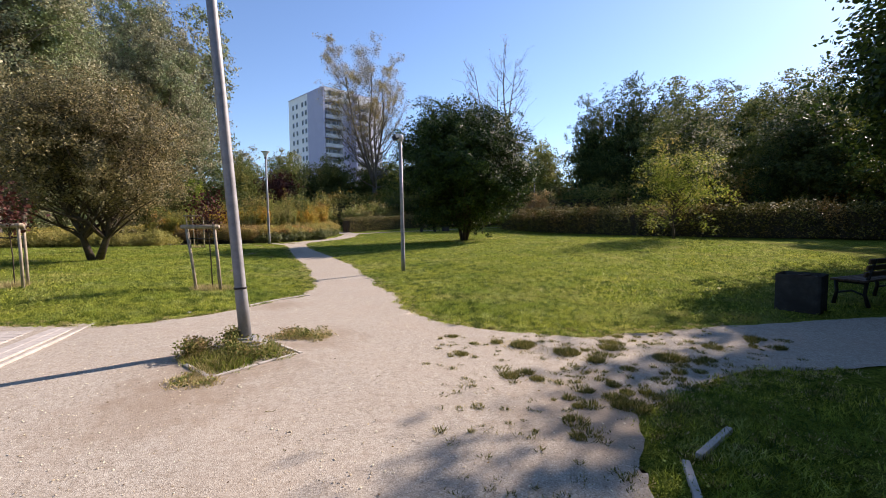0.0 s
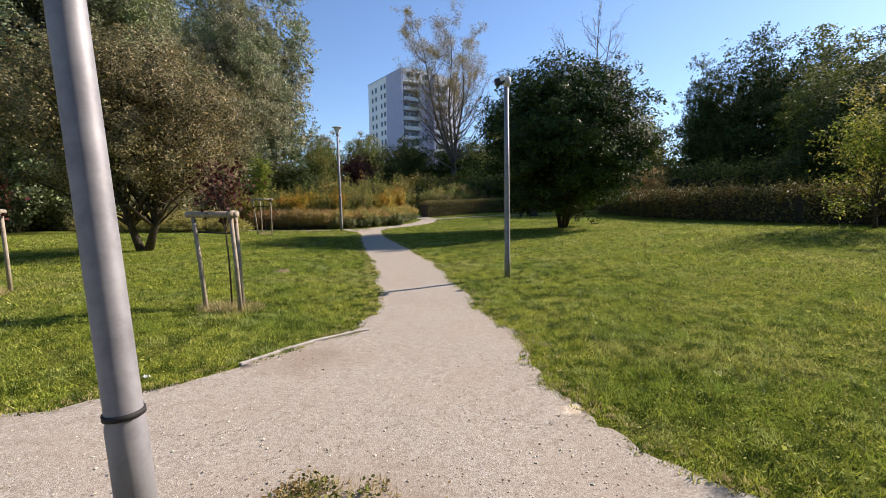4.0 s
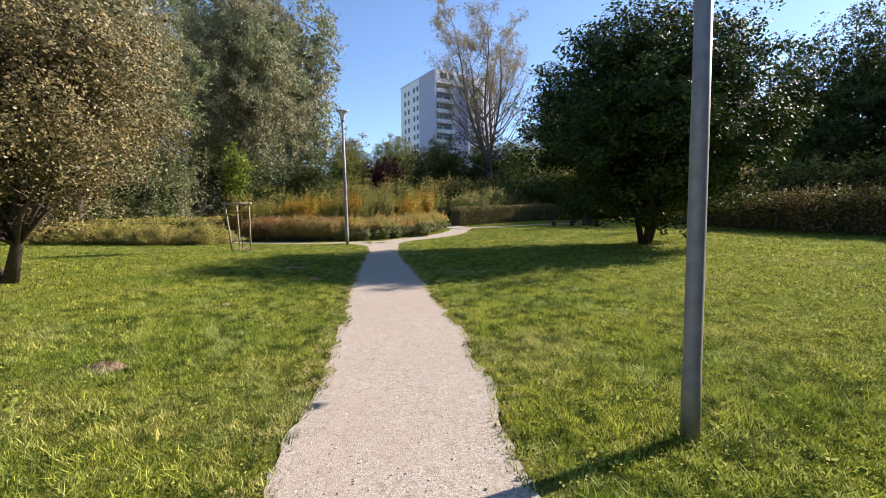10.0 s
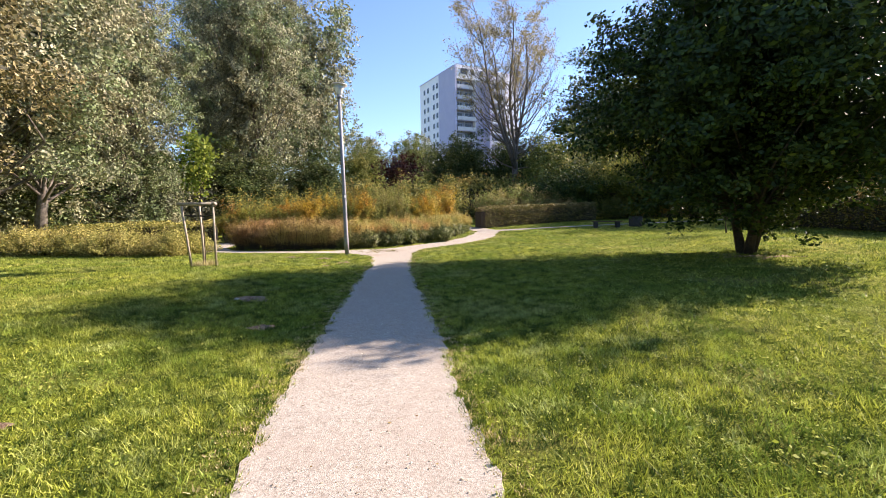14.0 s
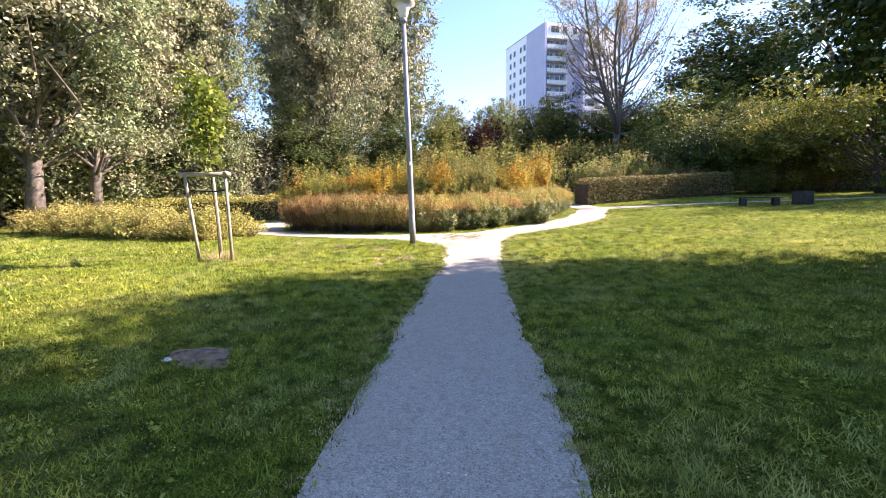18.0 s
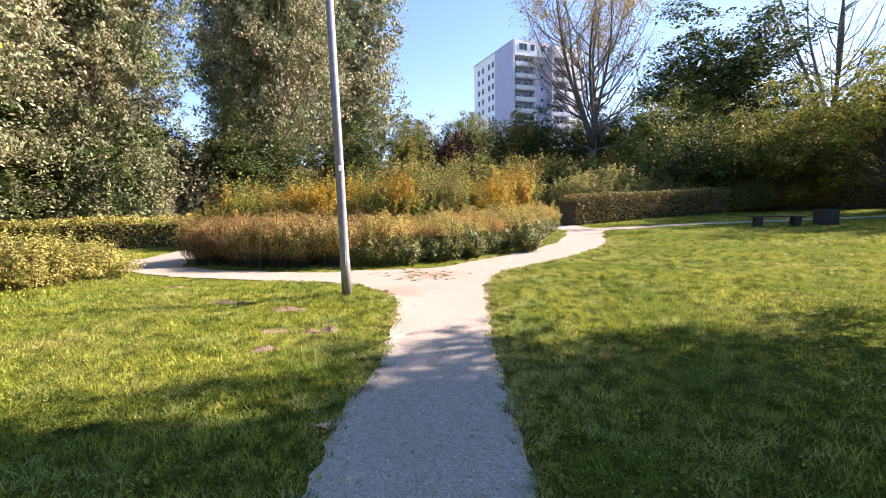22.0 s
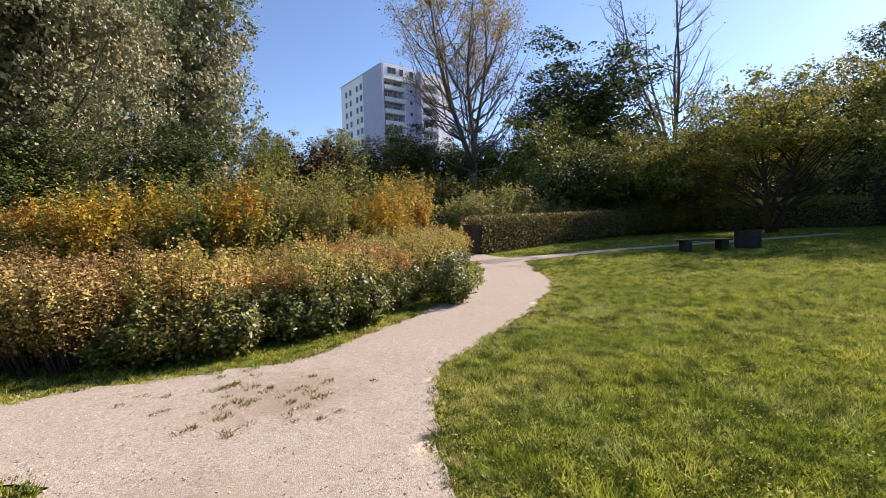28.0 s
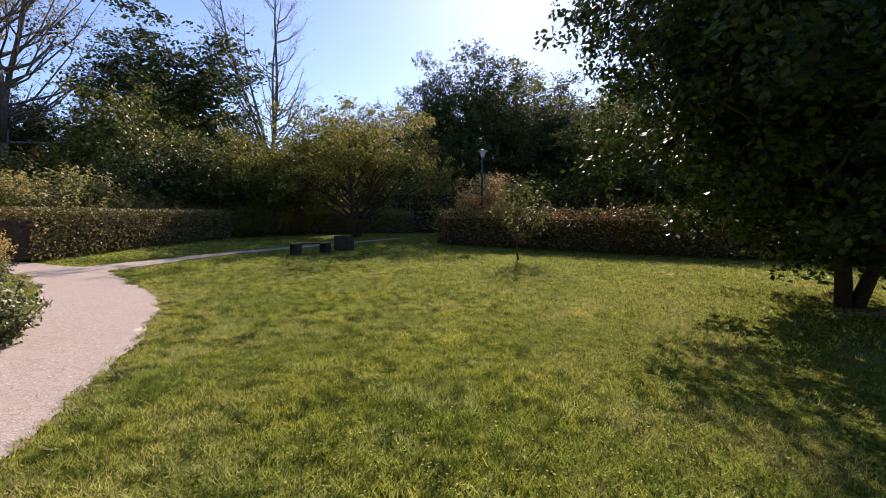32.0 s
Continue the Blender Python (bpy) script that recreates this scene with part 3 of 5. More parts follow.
def tree(name, label, x, y, height, spread, seed, leaf, bark, leaves=14000, leaf_size=0.16, clumps=240, clump_r=0.5, crown_base=0.25, trunk_r=0.15, stems=1, lean=0.0, hollow=0.45, lumps=0.25, taper=0.0, limbs=40, droop=0.0, z=None, group="", squash=1.0, under=1.0, splay=0.16, flat=0.75, core=0.2):
    rng = np.random.default_rng(seed)
    top = thing(name, x, y, (land_at(x, y) if z is None else z) - 0.03, label, "tree", group)
    spots = crown_spots(rng, spread / 2, spread / 2 * squash, height * crown_base, height * 0.97, clumps, hollow, lumps, taper, under)
    b = Build()
    tops = []
    for s in range(stems):
        w = 6.28 * s / stems + rng.uniform(0, 1)
        out = 0.0 if stems == 1 else spread * splay
        r = trunk_r * (1 if stems == 1 else 0.75)
        pts = [Vector((math.cos(w) * 0.1 * (stems > 1), math.sin(w) * 0.1 * (stems > 1), 0))]
        for k in range(1, 7):
            f = k / 6
            pts.append(Vector((math.cos(w) * out * f ** 0.8 + lean * height * f + rng.normal(0, 0.02 * height * 0.4), math.sin(w) * out * f ** 0.8 + rng.normal(0, 0.02 * height * 0.4), height * 0.86 * f)))
        b.tube(pts, [r * 1.35] + [r * (1 - 0.93 * (k / 6) ** 0.9) for k in range(1, 7)], 8)
        tops.append(pts)
    part("trunk", b.mesh("trunk", True), bark, top)
    b = Build()
    for i in rng.permutation(clumps)[:limbs]:
        e = Vector(spots[i])
        pts = tops[int(rng.integers(stems))]
        want = max(height * crown_base * 0.55, e.z - (abs(e.x) + abs(e.y)) * rng.uniform(0.5, 0.9) - 0.3)
        f = min(5.4, max(0.8, want / (height * 0.86) * 6))
        a = pts[int(f)].lerp(pts[min(6, int(f) + 1)], f - int(f))
        r = trunk_r * (1 - 0.9 * f / 6) * 0.36
        far = (e - a).length * 0.09
        m1, m2 = a.lerp(e, 0.35) + Vector((rng.normal(0, far), rng.normal(0, far), 0.05 * height * 0.4)), a.lerp(e, 0.7) + Vector((rng.normal(0, far), rng.normal(0, far), 0.03 * height * 0.4))
        b.tube([a, m1, m2, e], [max(r, 0.012), max(r * 0.7, 0.01), max(r * 0.4, 0.007), 0.004], 5, False)
    tagged(part("branchwork", b.mesh("branchwork", True), bark, top), kind="stuff")
    sprays = spots[rng.integers(0, clumps, clumps * 9)] + rng.normal(size=(clumps * 9, 3)) * clump_r * np.array([1, 1, flat])
    c = sprays[rng.integers(0, len(sprays), leaves)] + rng.normal(size=(leaves, 3)) * (clump_r * 0.27 + leaf_size * 0.25) * np.array([1, 1, 0.8])
    c[:, 2] = np.maximum(c[:, 2], 0.25)
    middle = np.array([lean * height * 0.5, 0, height * (crown_base + 0.42)])
    V, F = leaf_quads(c, leaf_size, rng, droop=droop, facing=outward(c, middle, rng))
    k = int(leaves * core)
    if k:
        # oversized leaf layers deep within the crown, added to block light and shade it
        inner = middle + (spots[rng.integers(0, clumps, k)] - middle) * rng.uniform(0.35, 0.84, (k, 1)) + rng.normal(0, clump_r * 0.35, (k, 3))
        inner[:, 2] = np.maximum(inner[:, 2], 0.3)
        v, f = leaf_quads(inner, leaf_size * 1.75, rng)
        V, F = np.concatenate([V, v]), np.concatenate([F, f + len(V)])
    part("crown", mesh_np("crown", V, F), leaf, top)
    return top


def poplar(name, label, x, y, height, spread, seed, leaf, bark, leaves, leaf_size=0.2, stems=4):
    """A tall open-crowned tree: upswept stems, ascending side branches and fine twigs, thin leaf."""
    rng = np.random.default_rng(seed)
    top = thing(name, x, y, land_at(x, y) - 0.03, label, "tree")
    b, tips = Build(), []
    fork = height * 0.25
    b.tube([(0, 0, 0), (0.12, 0, fork * 0.3), (-0.05, 0.05, fork * 0.7), (0, 0, fork)], [0.48, 0.38, 0.35, 0.34], 9)
    part("trunk", b.mesh("trunk", True), bark, top)
    b = Build()

    def bough(a, w, reach, rise, r, twigs):
        """One curved branch with twigs along it."""
        way = Vector((math.cos(w), math.sin(w), 0))
        e = a + way * reach + Vector((0, 0, rise))
        p1 = a + way * reach * 0.42 + Vector((rng.normal(0, 0.12), rng.normal(0, 0.12), rise * 0.22))
        p2 = a + way * reach * 0.78 + Vector((rng.normal(0, 0.15), rng.normal(0, 0.15), rise * 0.6))
        line = [a, p1, p2, e]
        b.tube(line, [r, r * 0.72, r * 0.45, 0.012], 5, False)
        for j in range(twigs):
            q = rng.uniform(0.25, 1.0) * 3
            c = line[min(2, int(q))].lerp(line[min(2, int(q)) + 1], q - min(2, int(q)))
            d = (way * rng.uniform(-0.1, 0.8) + Vector((rng.normal(0, 0.55), rng.normal(0, 0.55), rng.uniform(0.3, 1.2)))) * (0.45 + reach * 0.22)
            b.tube([c, c + d * 0.5 + Vector((0, 0, -0.06)), c + d], [max(0.012, r * 0.3), 0.010, 0.004], 4, False)
            tips.extend([tuple(c + d), tuple(c + d * 0.65)])

    for s in range(stems):
        w = 6.283 * s / stems + rng.uniform(-0.35, 0.35)
        out = spread * rng.uniform(0.28, 0.44) * (0.3 if s == 0 else 1)
        tall = height * rng.uniform(0.84, 1.0)
        low = fork * rng.uniform(0.72, 0.98)
        sway = rng.uniform(0, 6.28)
        line = []
        for k in range(11):
            f = k / 10
            o = out * f ** 0.9
            line.append(Vector((math.cos(w) * o + 0.42 * math.sin(f * 7 + sway) * f ** 0.5, math.sin(w) * o + 0.42 * math.sin(f * 6 + sway + 2) * f ** 0.5, low + (tall - low) * f)))
        stem = Build().tube(line, [0.20 * (1 - f / 10) ** 0.9 + 0.014 for f in range(11)], 7)
        part("stem", stem.mesh("stem", True), bark, top)
        for i in range(24):
            f = rng.uniform(0.06, 0.97)
            a = line[int(f * 10)].lerp(line[min(10, int(f * 10) + 1)], f * 10 - int(f * 10))
            v = w + rng.normal(0, 1.3)
            reach = spread * 0.36 * (1 - 0.75 * f) * rng.uniform(0.4, 1.1) + 0.5
            bough(a, v, reach, reach * rng.uniform(0.7, 1.7), 0.085 * (1 - 0.8 * f) + 0.014, 9)
    for i in range(3):
        bough(Vector((0, 0, fork * rng.uniform(0.55, 0.95))), rng.uniform(0, 6.283), spread * rng.uniform(0.3, 0.5), height * rng.uniform(0.08, 0.2), 0.1, 14)
    tagged(part("branchwork", b.mesh("branchwork", True), bark, top), kind="stuff")
    tips = np.array(tips)
    odds = np.clip((tips[:, 2] / height - 0.42) * 2.5, 0.06, 1)
    c = tips[rng.choice(len(tips), leaves, p=odds / odds.sum())] + rng.normal(size=(leaves, 3)) * 0.24
    part("crown", mesh_np("crown", *leaf_quads(c, leaf_size, rng)), leaf, top)
    return top


def hedge(name, label, line, height, width, leaf, seed, density=700, leaf_size=0.07, ragged=0.12, category="hedge", tops=None, stems=True, shoots=0, boxy=False):
    """A hedge along a line of (x, y): leaves filling its outer skin, twigs within."""
    rng = np.random.default_rng(seed)
    top = thing(name, *line[0], land_at(*line[0]), label, category)
    heights = tops or [height] * len(line)
    P, twig = [], Build()
    for i in range(len(line) - 1):
        a, b = np.array(line[i]), np.array(line[i + 1])
        L = np.linalg.norm(b - a)
        d = (b - a) / L
        nrm = np.array([-d[1], d[0]])
        n = int(L * (width + 2 * height) * density)
        u = rng.uniform(-0.02, 1.02, n)
        h = heights[i] + (heights[i + 1] - heights[i]) * np.clip(u, 0, 1)
        v, zz = rng.uniform(-1, 1, n), rng.uniform(0, 1, n)
        face = rng.uniform(0, 1, n)
        skin = 1 - np.abs(rng.normal(0, 0.16, n))
        side = face < 2 * height / (2 * height + width)
        v = np.where(side, np.sign(v) * skin, v)
        zz = np.where(side, zz ** 0.85, skin)
        p = a + np.outer(u * L, d)
        bump = 1 + ragged * wobble(p[:, 0] * 1.3, p[:, 1] * 1.3, 1.1)
        v = v * (1.0 if boxy else 0.55 + 0.45 * np.sqrt(np.clip(1.12 - zz ** 3 * 0.55, 0, 1))) * bump
        p = p + np.outer(v * width / 2, nrm) + rng.normal(0, 0.035, (n, 2))
        uneven = 1 + ragged * (0.7 * wobble(p[:, 0], p[:, 1], 2.3) + 0.6 * wobble(p[:, 0] + 5, p[:, 1], 0.7) + 0.4 * wobble(p[:, 0], p[:, 1] + 9, 6.0))
        z = land(p[:, 0], p[:, 1]) + 0.06 + zz * (h * uneven - 0.06)
        P.append(np.column_stack([p, z]))
        k = int(L * width * shoots)
        if k:
            us, vs = rng.uniform(0, 1, k), rng.uniform(-0.9, 0.9, k)
            q = a + np.outer(us * L, d) + np.outer(vs * width / 2, nrm)
            hs = heights[i] + (heights[i + 1] - heights[i]) * us
            hs = hs * (1 + ragged * (0.7 * wobble(q[:, 0], q[:, 1], 2.3) + 0.6 * wobble(q[:, 0] + 5, q[:, 1], 0.7)))
            lift, lean = hs * rng.uniform(0.08, 0.3, k), rng.normal(0, 0.10, (k, 2))
            for f in np.linspace(0, 1, 9):
                w = np.column_stack([q + lean * f + rng.normal(0, 0.015, (k, 2)), land(q[:, 0], q[:, 1]) + hs * 0.93 + lift * f])
                P.append(w)
        for k in range(int(L * 5) if stems else 0):
            q = a + d * rng.uniform(0, L) + nrm * rng.uniform(-0.42, 0.42) * width
            g0 = float(land(q[0], q[1]))
            e = Vector((q[0] + rng.normal(0, 0.12), q[1] + rng.normal(0, 0.12), g0 + heights[i] * rng.uniform(0.6, 0.95)))
            twig.tube([Vector((q[0], q[1], g0 - 0.02)), e], [0.012, 0.004], 4, False)
    P = np.concatenate(P)
    base = np.array(top.location)
    part("foliage", mesh_np("foliage", *leaf_quads(P - base, leaf_size, rng)), leaf, top)
    # solid dark boxes hidden in the leaves, added to keep light from passing through
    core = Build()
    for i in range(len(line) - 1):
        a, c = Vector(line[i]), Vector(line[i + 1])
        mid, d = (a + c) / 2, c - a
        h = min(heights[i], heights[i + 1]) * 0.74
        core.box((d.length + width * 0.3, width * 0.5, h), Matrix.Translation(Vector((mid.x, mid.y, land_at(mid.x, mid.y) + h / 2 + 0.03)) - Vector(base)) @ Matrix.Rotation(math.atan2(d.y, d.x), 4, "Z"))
    part("core", core, M_BARK, top, "solid dark filler boxes added to block light through the hedge")
    if stems:
        twig.v = [v - Vector(base) for v in twig.v]
        tagged(part("twigs", twig.mesh("twigs"), M_BARK, top), kind="stuff")
    return top


def shrub(name, label, x, y, height, width, seed, leaf, leaf_size, stems=60, per=50, start=0.25, fuzz=0.05, aspect=0.55, sag=0.45, group="", wayward=0.14):
    """A shrub of arching stems from one stool, leaves along each of them."""
    q = np.random.default_rng(seed)
    top = thing(name, x, y, land_at(x, y) - 0.02, label, "shrub", group)
    w, k = q.uniform(0, 6.283, stems), np.sqrt(q.uniform(0, 1, stems))
    way = np.stack([np.cos(w), np.sin(w)], -1)
    foot = np.column_stack([way * (k * width * 0.16)[:, None], np.zeros(stems)])
    tip = np.column_stack([way * (k * width * 0.5)[:, None], height * (1 - sag * k * k) * q.normal(0.96, wayward, stems).clip(0.6, 1.35)])
    tip[:, :2] += q.normal(0, 0.06 * width, (stems, 2))
    mid = foot * 0.45 + tip * 0.55 + np.column_stack([way * (k * width * 0.02)[:, None], 0.10 * tip[:, 2]])
    b = Build()
    for i in range(0, stems, 2):
        b.tube([foot[i], mid[i], tip[i]], [0.009, 0.006, 0.003], 4, False)
    tagged(part("twigwork", b, M_BARK, top), kind="stuff")
    s = np.repeat(np.arange(stems), per)
    f = q.uniform(start, 1.02, len(s))[:, None]
    c = foot[s] * (1 - f) ** 2 + mid[s] * 2 * f * (1 - f) + tip[s] * f * f
    c += q.normal(size=c.shape) * fuzz * (1.25 - 0.7 * f)
    c[:, 2] = np.maximum(c[:, 2], 0.04)
    V, F = leaf_quads(c, leaf_size, q, aspect, facing=outward(c, np.array([0, 0, height * 0.4]), q))
    # larger leaves set inside the shrub to darken its depth
    k = len(c) // 9
    v, f = leaf_quads(c[q.integers(0, len(c), k)] * np.array([0.72, 0.72, 0.75]), leaf_size * 1.5, q, aspect)
    part("foliage", mesh_np("foliage", np.concatenate([V, v]), np.concatenate([F, f + len(V)])), leaf, top)
    return top


def shrub_bed(sorts, line, wide, gap, seed, low=0.85, high=1.15):
    """Fills a strip along a line of (x, y, scale) with copies of some shrubs."""
    q = np.random.default_rng(seed)
    for (ax, ay, ah), (bx, by, bh) in zip(line, line[1:]):
        L = math.hypot(bx - ax, by - ay)
        nx, ny = -(by - ay) / L, (bx - ax) / L
        rows = max(1, round(wide / gap))
        for i in range(max(1, round(L / gap))):
            for j in range(rows):
                f = (i + q.uniform(0.1, 0.9)) * gap / L
                o = ((j + 0.5) / rows - 0.5) * wide + q.normal(0, 0.12 * gap)
                x, y = ax + (bx - ax) * f + nx * o, ay + (by - ay) * f + ny * o
                s = (ah + (bh - ah) * min(1, f)) * q.uniform(low, high)
                ob = copy_thing(sorts[int(q.integers(len(sorts)))], pose(x, y, land_at(x, y) - 0.02, 0, 0, float(q.uniform(0, 360))))
                ob.scale = (max(0.8, s), max(0.8, s), s)


# ---- grass ----
def grass(name, label, count, zone, seed, height=0.09, wide=0.011, keep=None):
    """Blades of grass strewn over a zone (x0, x1, y0, y1), clear of the gravel."""
    rng = np.random.default_rng(seed)
    x, y = rng.uniform(zone[0], zone[1], count), rng.uniform(zone[2], zone[3], count)
    ok = gravel_distance(x, y) > rng.uniform(-0.10, 0.10, count)
    if keep is not None:
        ok &= keep(x, y)
    x, y = x[ok], y[ok]
    n = len(x)
    tall = height * rng.uniform(0.4, 1.5, n) * (1 + 0.25 * wobble(x, y, 0.9) + 0.35 * wobble(x + 3, y, 3.1) + 0.35 * wobble(x, y + 5, 9.0))
    tall = tall * (0.45 + 0.55 * ease(0.0, 0.45, gravel_distance(x, y)))
    w, lean = rng.uniform(0, 6.283, n), rng.normal(0, 0.62, (n, 2)) * tall[:, None]
    z = land(x, y) - 0.005
    hw = wide * rng.uniform(0.6, 1.4, n) / 2
    a = np.stack([x - np.cos(w) * hw, y - np.sin(w) * hw, z], -1)
    b = np.stack([x + np.cos(w) * hw, y + np.sin(w) * hw, z], -1)
    c = np.stack([x + lean[:, 0], y + lean[:, 1], z + np.maximum(tall, 0.02)], -1)
    ob = part(name, mesh_np(name, np.stack([a, b, c], 1).reshape(-1, 3), np.arange(3 * n).reshape(n, 3)), L_GRASS)
    return tagged(ob, label, "grass", kind="stuff")


# ==== trees that stand on the lawns ====
tree("spreading_tree", "broad low tree with olive-brown autumn leaves on the lawn", -12.4, 15.7, 6.7, 6.3, 11, L_OLIVE, M_BARK, 104000, 0.064, 330, 0.33, 0.2, 0.14, 2, hollow=0.25, limbs=90, lumps=0.22, flat=0.4, splay=0.24)
tree("dense_tree", "dense dark green tree with foliage nearly to the grass", 1.3, 27.2, 8.7, 8.3, 12, L_DARK, M_BARK, 112000, 0.125, 500, 0.36, 0.10, 0.13, 3, splay=0.24, hollow=0.3, limbs=80, flat=0.5, lumps=0.08, taper=0.0, core=0.24)
tree("young_tree", "slim young tree with sparse light green leaves", 11.1, 21.2, 5.0, 4.3, 13, L_LIME, M_BARK, 9500, 0.095, 110, 0.3, 0.10, 0.055, 1, limbs=70, taper=0.45, hollow=0.25, lumps=0.35, flat=0.5, core=0)
tree("orchard_tree", "low spreading green tree beside the far bench", 4.9, 48.8, 7.4, 9.8, 14, L_ORCHARD, M_BARK, 30000, 0.125, 230, 0.34, 0.26, 0.19, 2, limbs=46, splay=0.2, hollow=0.25, under=0.6, lumps=0.32, flat=0.5, core=0.05)
tree("small_sapling", "thin leaning sapling with sparse leaves on the lawn", 3.2, 35.6, 2.9, 2.2, 15, L_GREEN, M_BARK, 800, 0.10, 40, 0.22, 0.35, 0.03, 1, limbs=34, lean=-0.1, core=0)
poplar("tall_poplar", "tall thin poplar with sparse yellowing leaves", -10.3, 67.5, 26.8, 17, 16, L_YELLOW, M_BARK_PALE, 27000, 0.16, 5)
poplar("bare_poplar", "tall nearly bare poplar", 11.0, 77, 30, 14, 17, L_YELLOW, M_BARK_PALE, 900, 0.2, 4)
tree("shade_tree", "big dark tree shading the gravel square", 14.7, 6.6, 12, 11.0, 18, L_DARK, M_BARK, 56000, 0.17, 460, 0.5, 0.17, 0.25, 1, hollow=0.3, limbs=50)
tree("shade_tree", "big dark tree shading the gravel square", 15.7, 12.9, 10.3, 6.0, 28, L_DARK, M_BARK, 30000, 0.19, 340, 0.5, 0.12, 0.25, 1, hollow=0.3, limbs=40)
tree("plum_tree", "dark purple-leaved plum tree", -21.5, 58.5, 7.6, 5.6, 19, L_RED, M_BARK, 9000, 0.2, 120, 0.5, 0.05, 0.1, 1, limbs=20)
tree("birch_tree", "light green birch at the wood edge", -5.6, 58, 8.6, 5.4, 20, L_GREEN, M_BARK_PALE, 10000, 0.2, 160, 0.5, 0.1, 0.12, 1, limbs=60)
tree("thicket_tree", "low dark spreading tree behind the clipped hedge", 1.2, 53.6, 6.2, 9.0, 24, L_GREEN, M_BARK, 34000, 0.15, 240, 0.38, 0.10, 0.15, 2, limbs=80, hollow=0.5, under=0.8, group="thicket")
tree("thicket_tree", "low dark spreading tree behind the clipped hedge", -3.8, 53.5, 4.6, 6.5, 25, L_DARK, M_BARK, 16000, 0.16, 160, 0.5, 0.04, 0.12, 2, limbs=30, group="thicket")
tree("slim_tree", "slim light-leaved tree behind the far hedge", 13.5, 61, 12, 6, 26, L_LOW, M_BARK, 12000, 0.22, 160, 0.45, 0.1, 0.14, 1, limbs=50, taper=0.4, core=0.05)
tree("peach_bush", "peach-orange autumn bush behind the long hedge", 9.4, 42.6, 3.9, 2.9, 27, L_PEACH, M_BARK, 5000, 0.13, 60, 0.32, 0.05, 0.05, 2, limbs=20)

SHADE_CASTER = bpy.data.objects["shade_tree"]
# the first two stand out of view beside the start, added to block skylight
copy_thing(SHADE_CASTER, pose(8.3, -1.6, -0.03, 0, 0, 130))
copy_thing(SHADE_CASTER, pose(11.3, 2.0, -0.03, 0, 0, 250))
copy_thing(SHADE_CASTER, pose(11.3, 6.3, -0.03, 0, 0, 40)).scale = (0.74, 0.74, 0.8)

# ==== the wood all round ====
rng = np.random.default_rng(77)
NEAR_SILVER = tree("woodland_poplar", "tall silver-green poplar at the wood edge", -25.0, 24.6, 19, 9.5, 21, L_SILVER, M_BARK_PALE, 74000, 0.145, 340, 0.44, 0.12, 0.25, 1, limbs=120, group="wood edge")
SILVER = tree("woodland_poplar", "tall silver-green poplar at the wood edge", -38.5, 67, 19, 9.5, 29, L_SILVER, M_BARK_PALE, 31000, 0.22, 300, 0.44, 0.06, 0.22, 1, limbs=40, group="wood edge")
GREENS = tree("woodland_tree", "tall green broadleaf tree at the wood edge", 30, 57, 15, 10, 22, L_GREEN, M_BARK, 29000, 0.22, 260, 0.48, 0.05, 0.25, 1, limbs=40, group="wood edge")
DARKS = tree("woodland_dark_tree", "dark green broadleaf tree at the wood edge", 0.8, 75.5, 16, 9, 23, L_DARK2, M_BARK, 28000, 0.22, 260, 0.48, 0.04, 0.25, 1, limbs=40, group="wood edge")
SILVER.scale = (1.5, 1.5, 1.8)
GREENS.scale, DARKS.scale = (1.25, 1.25, 1.25), (1.75, 1.75, 1.3)


def more(kind, spots):
    kept = tuple(kind.scale)
    kind.scale = (1, 1, 1)
    for x, y, wide, tall in spots:
        o = copy_thing(kind, pose(x, y, land_at(x, y) - 0.03, 0, 0, float(rng.uniform(0, 360))))
        o.scale = (wide, wide, tall)
    kind.scale = kept


more(NEAR_SILVER, [(-25.8, 26.8, 0.9, 0.95), (-28.2, 33.0, 0.8, 0.95), (-31, 20, 1.0, 1.1), (-33, 12, 1.0, 1.15), (-27.6, 43, 1.0, 1.25)])
more(SILVER, [(-37, 32, 1.1, 1.3), (-40, 22, 1.1, 1.2), (-47, 61, 1.5, 1.75), (-40, 56, 1.3, 1.5), (-54, 46, 1.5, 1.7), (-50, 33, 1.4, 1.5), (-38, 3, 1.1, 1.1), (-31, 87, 0.8, 0.8), (-40, 88, 0.9, 0.85), (-46, -10, 1.2, 1.2), (-20, -30, 1.2, 1.1)])
# the last four are unseen trees near the square, added to cut skylight
more(GREENS, [(-26.5, 77, 0.8, 0.85), (-21, 82, 0.8, 0.75), (-30, 66, 0.6, 0.7), (37, 48, 1.1, 1.1), (21, 58, 0.7, 0.5), (22, 41, 0.75, 0.75), (30, 34, 0.85, 0.8), (27, 24.5, 0.7, 0.75), (42, 30, 1.1, 1.1), (36, 18, 0.9, 0.9), (46, 42, 1.2, 1.2), (-1, 66, 0.7, 0.65), (15, 70, 0.9, 0.8), (44, 8, 1.2, 1.1), (-33, 46, 0.7, 0.6), (10, -30, 1.2, 1.2), (12, -3.5, 0.8, 0.8), (19, -4, 0.9, 0.9), (5, -12, 0.8, 0.8), (24, 4, 0.9, 0.9)])
